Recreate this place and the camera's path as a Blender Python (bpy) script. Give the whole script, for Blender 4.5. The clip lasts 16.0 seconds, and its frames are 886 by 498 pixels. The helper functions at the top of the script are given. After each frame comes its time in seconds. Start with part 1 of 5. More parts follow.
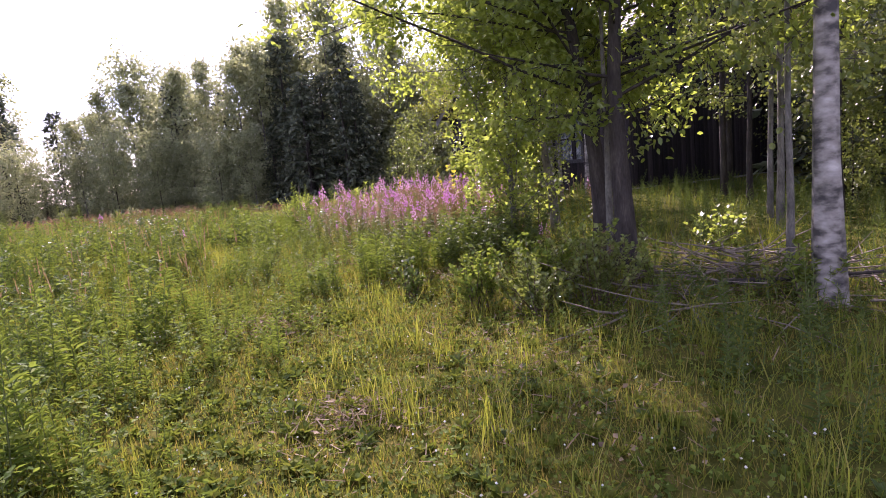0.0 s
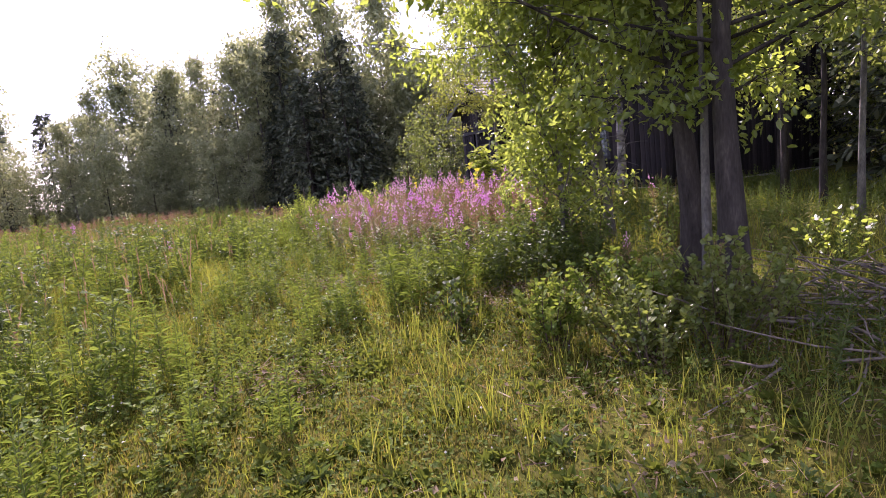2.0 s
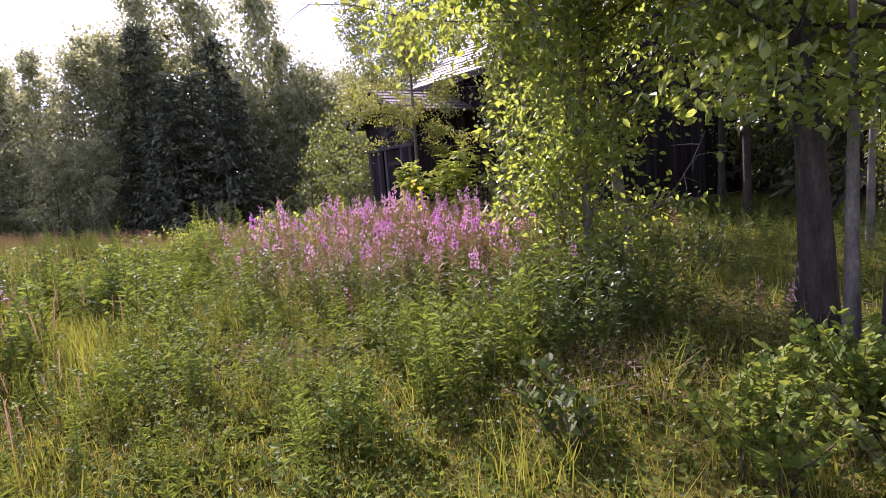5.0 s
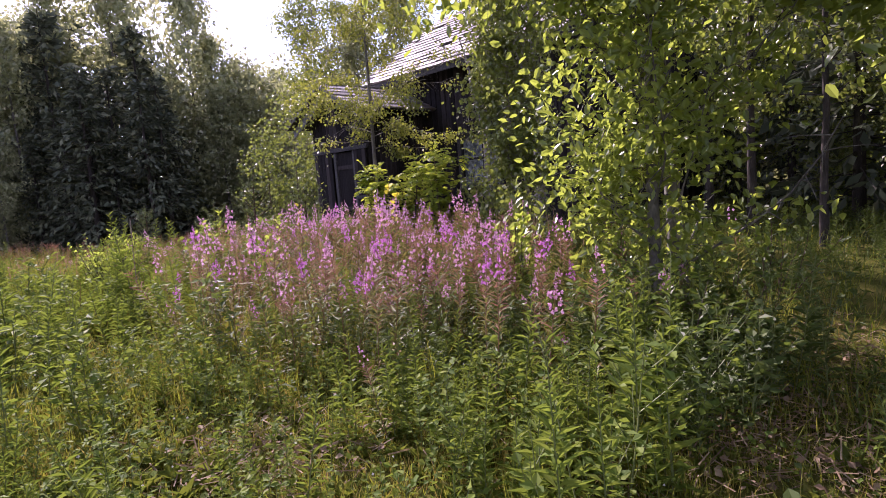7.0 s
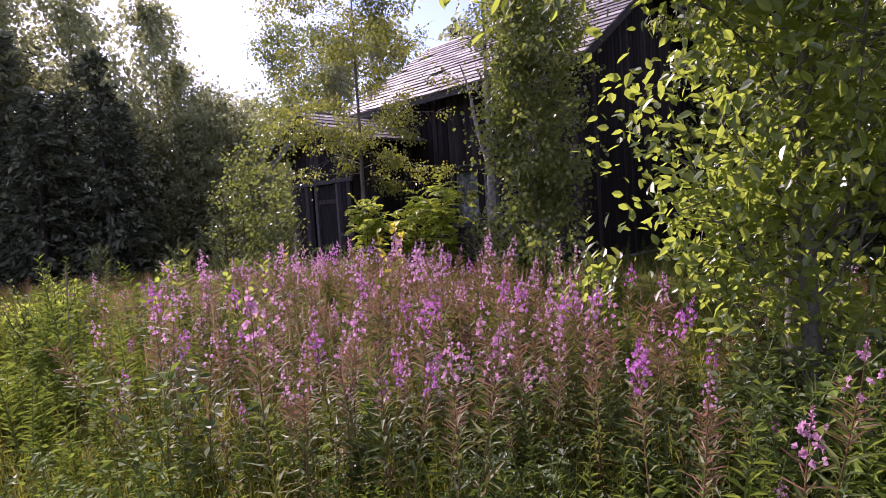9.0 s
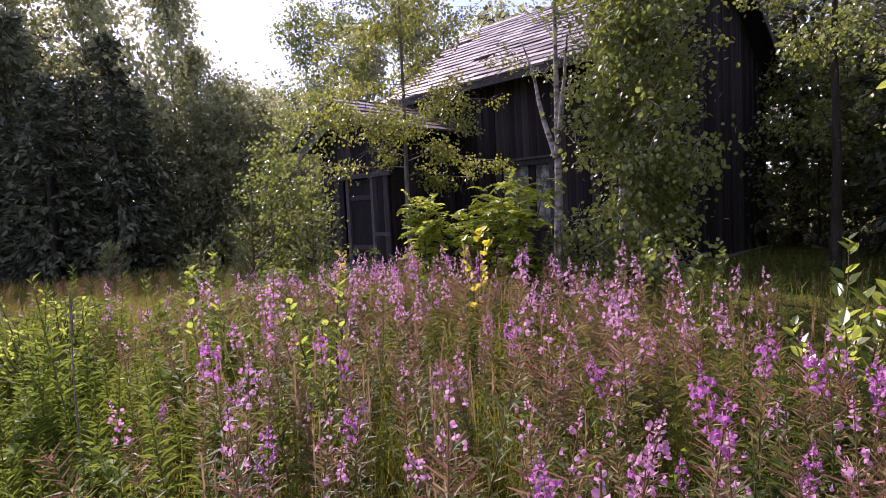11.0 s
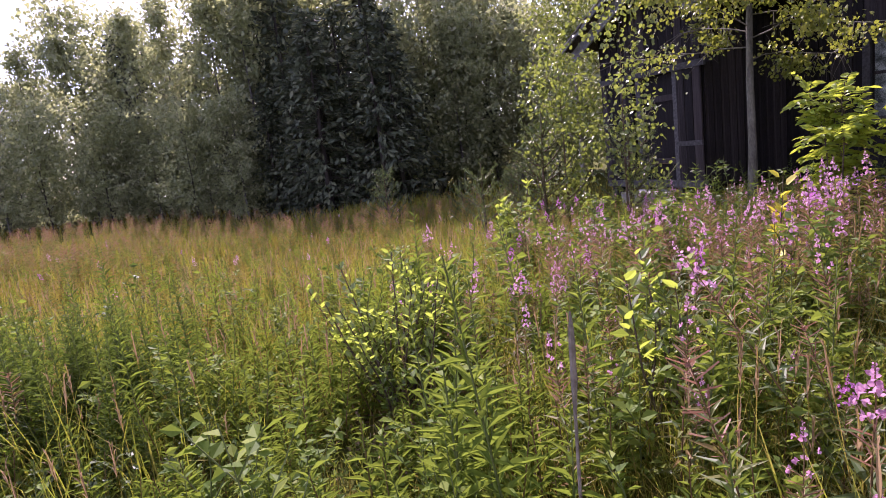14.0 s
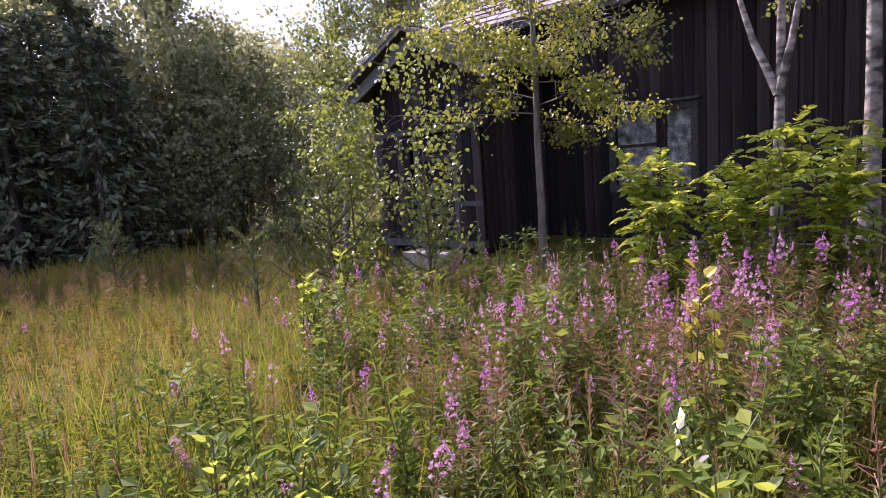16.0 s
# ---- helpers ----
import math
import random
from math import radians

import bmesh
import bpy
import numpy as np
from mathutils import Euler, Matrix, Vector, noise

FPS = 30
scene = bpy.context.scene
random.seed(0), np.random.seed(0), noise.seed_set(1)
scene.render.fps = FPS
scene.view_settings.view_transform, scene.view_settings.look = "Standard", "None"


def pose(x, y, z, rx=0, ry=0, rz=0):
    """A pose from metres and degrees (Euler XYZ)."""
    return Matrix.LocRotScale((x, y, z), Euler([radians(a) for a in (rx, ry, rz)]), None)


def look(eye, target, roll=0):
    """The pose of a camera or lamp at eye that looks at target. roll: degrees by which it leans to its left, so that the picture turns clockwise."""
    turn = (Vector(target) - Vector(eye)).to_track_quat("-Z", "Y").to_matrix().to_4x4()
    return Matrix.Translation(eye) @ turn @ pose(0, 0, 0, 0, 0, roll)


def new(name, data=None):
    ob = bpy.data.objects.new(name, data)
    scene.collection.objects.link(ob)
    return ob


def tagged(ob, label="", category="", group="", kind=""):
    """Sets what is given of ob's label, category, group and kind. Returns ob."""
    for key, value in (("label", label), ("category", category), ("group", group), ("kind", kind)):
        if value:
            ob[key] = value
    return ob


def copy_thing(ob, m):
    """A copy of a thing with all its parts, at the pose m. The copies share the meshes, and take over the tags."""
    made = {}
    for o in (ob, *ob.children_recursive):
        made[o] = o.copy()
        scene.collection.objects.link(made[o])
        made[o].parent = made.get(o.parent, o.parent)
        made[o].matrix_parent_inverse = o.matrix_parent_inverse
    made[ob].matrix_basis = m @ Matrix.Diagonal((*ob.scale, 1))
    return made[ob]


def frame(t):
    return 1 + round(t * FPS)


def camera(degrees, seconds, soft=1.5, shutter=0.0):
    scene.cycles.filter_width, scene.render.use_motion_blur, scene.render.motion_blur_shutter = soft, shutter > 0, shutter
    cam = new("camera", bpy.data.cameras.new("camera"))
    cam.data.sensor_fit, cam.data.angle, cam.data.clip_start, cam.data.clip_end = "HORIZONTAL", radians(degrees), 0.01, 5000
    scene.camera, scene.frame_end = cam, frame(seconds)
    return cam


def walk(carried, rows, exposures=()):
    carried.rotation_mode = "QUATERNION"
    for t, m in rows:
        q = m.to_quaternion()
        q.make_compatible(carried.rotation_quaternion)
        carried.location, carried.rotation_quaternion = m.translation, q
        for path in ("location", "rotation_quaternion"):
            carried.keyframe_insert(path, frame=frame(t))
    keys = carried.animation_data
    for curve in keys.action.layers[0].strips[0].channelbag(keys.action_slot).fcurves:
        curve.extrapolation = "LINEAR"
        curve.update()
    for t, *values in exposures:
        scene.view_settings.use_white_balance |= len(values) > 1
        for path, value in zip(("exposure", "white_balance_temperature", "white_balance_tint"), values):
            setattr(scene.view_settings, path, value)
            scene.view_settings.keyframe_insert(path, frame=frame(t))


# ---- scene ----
cam = camera(74.7, 16.0, 0.9)
PATH = [
    (0, (0.464, 0.14, 1.568), (1.23, 1.968, 1.299), -5.3),
    (0.5, (0.545, 0.578, 1.585), (1.347, 2.392, 1.328), -5.2),
    (1, (0.475, 0.954, 1.573), (1.265, 2.775, 1.326), -5.5),
    (1.5, (0.492, 1.303, 1.558), (1.265, 3.129, 1.297), -5.6),
    (2, (0.613, 1.725, 1.569), (1.383, 3.551, 1.302), -5.9),
    (2.5, (0.545, 2.159, 1.59), (1.371, 3.961, 1.328), -5.5),
    (3, (0.531, 2.533, 1.588), (1.48, 4.275, 1.336), -4.9),
    (3.5, (0.56, 2.966, 1.611), (1.597, 4.661, 1.386), -4.5),
    (4, (0.461, 3.387, 1.598), (1.525, 5.066, 1.381), -4.6),
    (4.2, (0.424, 3.53, 1.619), (1.491, 5.207, 1.397), -4.8),
    (6.3, (0.632, 5.365, 1.589), (1.98, 6.825, 1.355), -3.8),
    (6.5, (0.711, 5.52, 1.614), (2.059, 6.978, 1.377), -3.9),
    (7, (0.83, 5.847, 1.639), (2.175, 7.309, 1.411), -4.5),
    (7.5, (0.929, 6.135, 1.695), (2.306, 7.573, 1.509), -4.5),
    (8, (1.101, 6.472, 1.715), (2.526, 7.868, 1.58), -3.8),
    (8.5, (1.214, 6.782, 1.714), (2.643, 8.175, 1.595), -3.8),
    (8.7, (1.269, 6.963, 1.691), (2.7, 8.356, 1.577), -3.8),
    (10.8, (1.678, 8.589, 1.842), (3.166, 9.92, 1.72), -2.7),
    (11, (1.738, 8.788, 1.826), (3.157, 10.192, 1.701), -2.8),
    (11.5, (1.816, 9.192, 1.88), (3.102, 10.718, 1.757), -3.3),
    (12, (1.775, 9.526, 1.886), (2.92, 11.16, 1.752), -3.5),
    (12.5, (1.78, 9.946, 1.865), (2.768, 11.676, 1.683), -5.2),
    (13, (1.809, 10.342, 1.905), (2.605, 12.159, 1.652), -6.5),
    (13.5, (1.748, 10.749, 1.895), (2.483, 12.582, 1.579), -7.4),
    (14, (1.788, 11.121, 1.899), (2.553, 12.936, 1.552), -7.1),
    (14.5, (1.842, 11.58, 1.957), (2.75, 13.323, 1.589), -6.0),
    (15, (1.831, 11.947, 1.956), (3.052, 13.492, 1.608), -5.3),
    (15.5, (1.909, 12.301, 2.0), (3.263, 13.742, 1.7), -4.7),
    (16, (2.04, 12.606, 2.064), (3.53, 13.912, 1.788), -4.2),
]
walk(cam, [(t, look(eye, target, roll)) for t, eye, target, roll in PATH], [(t, e, 6050, 48) for t, e in ((0, 1.30), (1.5, 1.27), (3, 1.31), (4, 1.25), (6.4, 1.22), (7, 1.02), (8, 0.90), (8.5, 0.76), (10.9, 0.86), (11.6, 0.67), (12.6, 0.96), (13.5, 1.10), (14, 1.24), (14.5, 1.04), (15, 0.78), (15.5, 1.12), (16, 1.14))])
# ---------------------------------------------------------------- world and sun
SUN_AZ, SUN_EL = radians(8.5), radians(41)   # clockwise from +y, above the horizon
world = bpy.data.worlds.new("sky")
scene.world = world
world.use_nodes = True
wn, wl = world.node_tree.nodes, world.node_tree.links
wn.clear()
w_out = wn.new("ShaderNodeOutputWorld")
w_bg = wn.new("ShaderNodeBackground")
w_sky = wn.new("ShaderNodeTexSky")
w_sky.sky_type, w_sky.sun_disc = "NISHITA", False
w_sky.sun_elevation, w_sky.sun_rotation = SUN_EL, SUN_AZ
w_sky.air_density, w_sky.dust_density = 1.0, 0.7
w_co = wn.new("ShaderNodeTexCoord")
w_map = wn.new("ShaderNodeMapping")
w_map.inputs["Scale"].default_value = (1.0, 1.0, 2.6)
w_noise = wn.new("ShaderNodeTexNoise")
w_noise.inputs["Scale"].default_value, w_noise.inputs["Detail"].default_value = 2.6, 7
w_ramp = wn.new("ShaderNodeValToRGB")
w_ramp.color_ramp.elements[0].position, w_ramp.color_ramp.elements[1].position = 0.42, 0.64
w_mix = wn.new("ShaderNodeMix")
w_mix.data_type = "RGBA"
w_mix.inputs["B"].default_value = (6.4, 6.7, 7.2, 1)
wl.new(w_co.outputs["Generated"], w_map.inputs["Vector"])
wl.new(w_map.outputs["Vector"], w_noise.inputs["Vector"])
wl.new(w_noise.outputs["Fac"], w_ramp.inputs["Fac"])
wl.new(w_ramp.outputs["Color"], w_mix.inputs["Factor"])
wl.new(w_sky.outputs["Color"], w_mix.inputs["A"])
wl.new(w_mix.outputs["Result"], w_bg.inputs["Color"])
w_bg.inputs["Strength"].default_value = 0.13
wl.new(w_bg.outputs["Background"], w_out.inputs["Surface"])

sun_data = bpy.data.lights.new("sun", "SUN")
sun_data.energy, sun_data.angle, sun_data.color = 5.0, radians(0.55), (1.0, 0.93, 0.82)
sun = new("sun", sun_data)
sun.matrix_world = look((0, 0, 0), (-math.sin(SUN_AZ) * math.cos(SUN_EL), -math.cos(SUN_AZ) * math.cos(SUN_EL), -math.sin(SUN_EL)))

# ---------------------------------------------------------------- materials
def nodes_of(name):
    m = bpy.data.materials.new(name)
    m.use_nodes = True
    n, l = m.node_tree.nodes, m.node_tree.links
    n.clear()
    return m, n, l


def ramp(n, stops):
    r = n.new("ShaderNodeValToRGB")
    el = r.color_ramp.elements
    while len(el) < len(stops):
        el.new(0.5)
    for e, (p, c) in zip(el, stops):
        e.position, e.color = p, (*c, 1)
    return r


def leaf_mat(name, stops, through_col, share=0.42, gloss=0.35, rough=0.45):
    """A thin leaf: reflects on both faces and lets sunlight through; each leaf takes its own shade."""
    m, n, l = nodes_of(name)
    out = n.new("ShaderNodeOutputMaterial")
    geo = n.new("ShaderNodeNewGeometry")
    info = n.new("ShaderNodeObjectInfo")
    mixr = n.new("ShaderNodeMath")
    mixr.operation = "MULTIPLY_ADD"
    mixr.inputs[1].default_value = 0.82
    addr = n.new("ShaderNodeMath")
    addr.operation = "MULTIPLY"
    addr.inputs[1].default_value = 0.18
    l.new(info.outputs["Random"], addr.inputs[0])
    l.new(geo.outputs["Random Per Island"], mixr.inputs[0])
    l.new(addr.outputs[0], mixr.inputs[2])
    col = ramp(n, stops)
    l.new(mixr.outputs[0], col.inputs["Fac"])
    bsdf = n.new("ShaderNodeBsdfPrincipled")
    bsdf.inputs["Roughness"].default_value = rough
    bsdf.inputs["Specular IOR Level"].default_value = gloss
    l.new(col.outputs["Color"], bsdf.inputs["Base Color"])
    tr = n.new("ShaderNodeBsdfTranslucent")
    tint = n.new("ShaderNodeMix")
    tint.data_type = "RGBA"
    tint.inputs["Factor"].default_value = 0.6
    tint.inputs["B"].default_value = (*through_col, 1)
    l.new(col.outputs["Color"], tint.inputs["A"])
    l.new(tint.outputs["Result"], tr.inputs["Color"])
    mx = n.new("ShaderNodeMixShader")
    mx.inputs["Fac"].default_value = share
    l.new(bsdf.outputs[0], mx.inputs[1])
    l.new(tr.outputs[0], mx.inputs[2])
    l.new(mx.outputs[0], out.inputs["Surface"])
    return m


def rough_mat(name, stops, scale=8.0, stretch=(1, 1, 1), bump=0.3, rough=0.85, detail=6, fine=60.0, island=0.0, objrand=0.0):
    """A matt surface with stains, grain and relief at two scales."""
    m, n, l = nodes_of(name)
    out = n.new("ShaderNodeOutputMaterial")
    co = n.new("ShaderNodeTexCoord")
    mp = n.new("ShaderNodeMapping")
    mp.inputs["Scale"].default_value = stretch
    l.new(co.outputs["Object"], mp.inputs["Vector"])
    n1 = n.new("ShaderNodeTexNoise")
    n1.inputs["Scale"].default_value, n1.inputs["Detail"].default_value = scale, detail
    n2 = n.new("ShaderNodeTexNoise")
    n2.inputs["Scale"].default_value, n2.inputs["Detail"].default_value = fine, 3
    l.new(mp.outputs[0], n1.inputs["Vector"])
    l.new(mp.outputs[0], n2.inputs["Vector"])
    mix = n.new("ShaderNodeMath")
    mix.operation = "MULTIPLY_ADD"
    mix.inputs[1].default_value = 0.35
    l.new(n2.outputs["Fac"], mix.inputs[0])
    sc = n.new("ShaderNodeMath")
    sc.operation = "MULTIPLY"
    sc.inputs[1].default_value = 0.65
    l.new(n1.outputs["Fac"], sc.inputs[0])
    l.new(sc.outputs[0], mix.inputs[2])
    fac = mix.outputs[0]
    if objrand:
        info = n.new("ShaderNodeObjectInfo")
        k = n.new("ShaderNodeMath")
        k.operation = "MULTIPLY_ADD"
        k.inputs[1].default_value = objrand
        l.new(info.outputs["Random"], k.inputs[0])
        sub = n.new("ShaderNodeMath")
        sub.operation = "SUBTRACT"
        sub.inputs[1].default_value = objrand / 2
        l.new(fac, sub.inputs[0])
        l.new(sub.outputs[0], k.inputs[2])
        fac = k.outputs[0]
    col = ramp(n, stops)
    l.new(fac, col.inputs["Fac"])
    bsdf = n.new("ShaderNodeBsdfPrincipled")
    bsdf.inputs["Roughness"].default_value = rough
    bsdf.inputs["Specular IOR Level"].default_value = 0.3
    l.new(col.outputs["Color"], bsdf.inputs["Base Color"])
    bp = n.new("ShaderNodeBump")
    bp.inputs["Strength"].default_value, bp.inputs["Distance"].default_value = bump, 0.02
    l.new(mix.outputs[0], bp.inputs["Height"])
    l.new(bp.outputs[0], bsdf.inputs["Normal"])
    l.new(bsdf.outputs[0], out.inputs["Surface"])
    return m


M_GROUND = rough_mat("mossy_soil", [(0.30, (0.030, 0.036, 0.008)), (0.46, (0.060, 0.066, 0.013)), (0.58, (0.095, 0.090, 0.020)), (0.72, (0.15, 0.115, 0.040))], 2.4, bump=0.8, fine=55)
for nd in M_GROUND.node_tree.nodes:
    if nd.type == "BSDF_PRINCIPLED":
        nd.inputs["Specular IOR Level"].default_value = 0.04
        nd.inputs["Roughness"].default_value = 1.0
M_BARK_DARK = rough_mat("dark_bark", [(0.35, (0.018, 0.014, 0.012)), (0.55, (0.050, 0.042, 0.034)), (0.75, (0.11, 0.092, 0.075))], 10, (1, 1, 0.25), 0.8, 0.9)
M_BARK_GREY = rough_mat("grey_bark", [(0.35, (0.06, 0.056, 0.048)), (0.55, (0.15, 0.14, 0.115)), (0.75, (0.28, 0.265, 0.22))], 9, (1, 1, 0.4), 0.5, 0.85)
M_TWIG = rough_mat("brown_twig", [(0.35, (0.05, 0.035, 0.022)), (0.7, (0.16, 0.115, 0.075))], 20, bump=0.2)
M_DEADWOOD = rough_mat("dead_twigs", [(0.35, (0.09, 0.07, 0.055)), (0.7, (0.30, 0.25, 0.20))], 14, bump=0.3)


def birch_mat():
    m, n, l = nodes_of("white_birch_bark")
    out = n.new("ShaderNodeOutputMaterial")
    co = n.new("ShaderNodeTexCoord")
    mp = n.new("ShaderNodeMapping")
    mp.inputs["Scale"].default_value = (3.0, 3.0, 6.0)
    l.new(co.outputs["Object"], mp.inputs["Vector"])
    n1 = n.new("ShaderNodeTexNoise")
    n1.inputs["Scale"].default_value, n1.inputs["Detail"].default_value = 2.2, 5
    l.new(mp.outputs[0], n1.inputs["Vector"])
    n2 = n.new("ShaderNodeTexNoise")
    n2.inputs["Scale"].default_value, n2.inputs["Detail"].default_value = 3.0, 4
    l.new(co.outputs["Object"], n2.inputs["Vector"])
    mul = n.new("ShaderNodeMath")
    mul.operation = "MULTIPLY_ADD"
    mul.inputs[1].default_value = 0.45
    l.new(n2.outputs["Fac"], mul.inputs[0])
    half = n.new("ShaderNodeMath")
    half.operation = "MULTIPLY"
    half.inputs[1].default_value = 0.6
    l.new(n1.outputs["Fac"], half.inputs[0])
    l.new(half.outputs[0], mul.inputs[2])
    col = ramp(n, [(0.42, (0.04, 0.036, 0.032)), (0.48, (0.12, 0.108, 0.09)), (0.53, (0.22, 0.20, 0.17)), (0.61, (0.33, 0.305, 0.265)), (0.75, (0.54, 0.51, 0.46))])
    l.new(mul.outputs[0], col.inputs["Fac"])
    bsdf = n.new("ShaderNodeBsdfPrincipled")
    bsdf.inputs["Roughness"].default_value = 0.7
    l.new(col.outputs["Color"], bsdf.inputs["Base Color"])
    bp = n.new("ShaderNodeBump")
    bp.inputs["Strength"].default_value, bp.inputs["Distance"].default_value = 0.4, 0.01
    l.new(mul.outputs[0], bp.inputs["Height"])
    l.new(bp.outputs[0], bsdf.inputs["Normal"])
    l.new(bsdf.outputs[0], out.inputs["Surface"])
    return m


M_BIRCH = birch_mat()
M_BOARD = rough_mat("weathered_boards", [(0.30, (0.008, 0.006, 0.007)), (0.50, (0.020, 0.016, 0.017)), (0.70, (0.055, 0.045, 0.045))], 5, (7, 7, 0.5), 0.5, 0.85, objrand=0.35)
M_TRIM = rough_mat("grey_timber", [(0.30, (0.030, 0.029, 0.031)), (0.55, (0.075, 0.072, 0.074)), (0.75, (0.16, 0.155, 0.155))], 6, (4, 4, 4), 0.3, 0.8, objrand=0.2)
M_BARGE = rough_mat("silver_grey_timber", [(0.30, (0.09, 0.092, 0.10)), (0.55, (0.19, 0.195, 0.21)), (0.75, (0.34, 0.345, 0.36))], 6, (4, 4, 4), 0.3, 0.75)
M_SHINGLE = rough_mat("silvered_shingles", [(0.28, (0.08, 0.066, 0.056)), (0.50, (0.18, 0.16, 0.145)), (0.72, (0.34, 0.31, 0.29))], 4, (5, 1, 1), 0.4, 0.55, objrand=0.45)
M_DARKIN = rough_mat("dark_interior", [(0.3, (0.02, 0.018, 0.016)), (0.7, (0.05, 0.045, 0.04))], 3, bump=0.1)
M_STONE = rough_mat("field_stone", [(0.3, (0.16, 0.15, 0.14)), (0.7, (0.34, 0.33, 0.31))], 6, bump=0.5)
# Dark and pale blotches paint the reflection of leaves and sky on the glass.
M_PANE = rough_mat("reflection_pane", [(0.38, (0.05, 0.06, 0.055)), (0.50, (0.16, 0.18, 0.175)), (0.64, (0.45, 0.48, 0.48))], 7, bump=0.1, rough=0.2)

M_GRASS = leaf_mat("grass_blades", [(0.0, (0.085, 0.125, 0.016)), (0.45, (0.16, 0.195, 0.026)), (0.8, (0.245, 0.235, 0.042)), (1.0, (0.36, 0.28, 0.10))], (0.42, 0.44, 0.035), 0.42, 0.18, 0.6)
M_DRYGRASS = leaf_mat("ochre_grass", [(0.0, (0.12, 0.12, 0.020)), (0.5, (0.20, 0.16, 0.034)), (1.0, (0.31, 0.225, 0.07))], (0.42, 0.33, 0.06), 0.40, 0.12, 0.7)
M_STRAW = leaf_mat("dry_straw", [(0.0, (0.10, 0.065, 0.04)), (0.5, (0.22, 0.155, 0.09)), (1.0, (0.42, 0.33, 0.21))], (0.36, 0.26, 0.13), 0.25, 0.2, 0.7)
M_PANICLE = leaf_mat("grass_panicles", [(0.0, (0.16, 0.10, 0.06)), (0.5, (0.27, 0.18, 0.10)), (1.0, (0.38, 0.28, 0.16))], (0.42, 0.28, 0.15), 0.4, 0.2, 0.7)
M_HERB = leaf_mat("herb_leaves", [(0.0, (0.06, 0.105, 0.020)), (0.5, (0.125, 0.185, 0.030)), (0.9, (0.22, 0.26, 0.05)), (1.0, (0.30, 0.26, 0.07))], (0.32, 0.40, 0.04), 0.38, 0.12, 0.6)
# Dark green herbs; under trees and bushes this tone also paints in shade.
M_DARK_SHADE_HERB = leaf_mat("dark_and_shade_herb_leaves", [(0.0, (0.035, 0.06, 0.014)), (0.6, (0.068, 0.105, 0.022)), (1.0, (0.13, 0.165, 0.04))], (0.20, 0.28, 0.03), 0.34, 0.3, 0.5)
M_FWLEAF = leaf_mat("fireweed_leaves", [(0.0, (0.050, 0.085, 0.025)), (0.4, (0.09, 0.125, 0.035)), (0.7, (0.145, 0.16, 0.048)), (0.87, (0.21, 0.15, 0.058)), (1.0, (0.28, 0.11, 0.06))], (0.34, 0.32, 0.06), 0.34, 0.22, 0.5)
M_PETAL = leaf_mat("magenta_petals", [(0.0, (0.36, 0.09, 0.31)), (0.5, (0.48, 0.16, 0.42)), (1.0, (0.64, 0.33, 0.58))], (0.62, 0.24, 0.55), 0.45, 0.2, 0.6)
M_PALEPETAL = leaf_mat("faded_pink_petals", [(0.0, (0.42, 0.17, 0.30)), (0.5, (0.52, 0.28, 0.42)), (1.0, (0.64, 0.42, 0.52))], (0.72, 0.38, 0.56), 0.45, 0.2, 0.6)
M_POD = leaf_mat("reddish_seed_pods", [(0.0, (0.16, 0.07, 0.05)), (0.5, (0.27, 0.13, 0.09)), (1.0, (0.38, 0.25, 0.16))], (0.40, 0.20, 0.12), 0.3, 0.3, 0.6)
M_STEM = rough_mat("reddish_stems", [(0.3, (0.10, 0.075, 0.03)), (0.7, (0.22, 0.11, 0.06))], 6, bump=0.1, rough=0.6)
M_GSTEM = rough_mat("green_stems", [(0.3, (0.07, 0.10, 0.025)), (0.7, (0.14, 0.16, 0.05))], 6, bump=0.1, rough=0.6)
M_CLOVER = leaf_mat("clover_leaves", [(0.0, (0.045, 0.075, 0.013)), (0.6, (0.085, 0.12, 0.02)), (0.9, (0.14, 0.15, 0.03)), (1.0, (0.22, 0.15, 0.05))], (0.26, 0.30, 0.03), 0.35, 0.1, 0.8)
M_WHITE = leaf_mat("cream_flower_heads", [(0.0, (0.55, 0.52, 0.42)), (1.0, (0.75, 0.73, 0.66))], (0.7, 0.68, 0.55), 0.3, 0.2, 0.7)
M_YELLOW = leaf_mat("yellow_leaves", [(0.0, (0.36, 0.34, 0.03)), (1.0, (0.62, 0.56, 0.05))], (0.75, 0.66, 0.05), 0.45, 0.35, 0.45)
M_WILLOW = leaf_mat("willow_leaves", [(0.0, (0.045, 0.080, 0.022)), (0.5, (0.085, 0.135, 0.032)), (0.9, (0.17, 0.22, 0.06)), (1.0, (0.28, 0.29, 0.14))], (0.66, 0.78, 0.085), 0.49, 0.65, 0.34)
M_BIRCHLEAF = leaf_mat("birch_leaves", [(0.0, (0.065, 0.10, 0.024)), (0.5, (0.125, 0.165, 0.038)), (0.9, (0.21, 0.235, 0.065)), (1.0, (0.32, 0.28, 0.10))], (0.38, 0.45, 0.06), 0.38, 0.55, 0.36)
# Paler and greyer than the near birch leaves: distance haze in the colour.
M_HAZED_LEAF = leaf_mat("hazed_birch_leaves", [(0.0, (0.085, 0.11, 0.055)), (0.5, (0.18, 0.205, 0.10)), (0.9, (0.31, 0.32, 0.165)), (1.0, (0.44, 0.42, 0.25))], (0.54, 0.57, 0.23), 0.46, 0.7, 0.34)
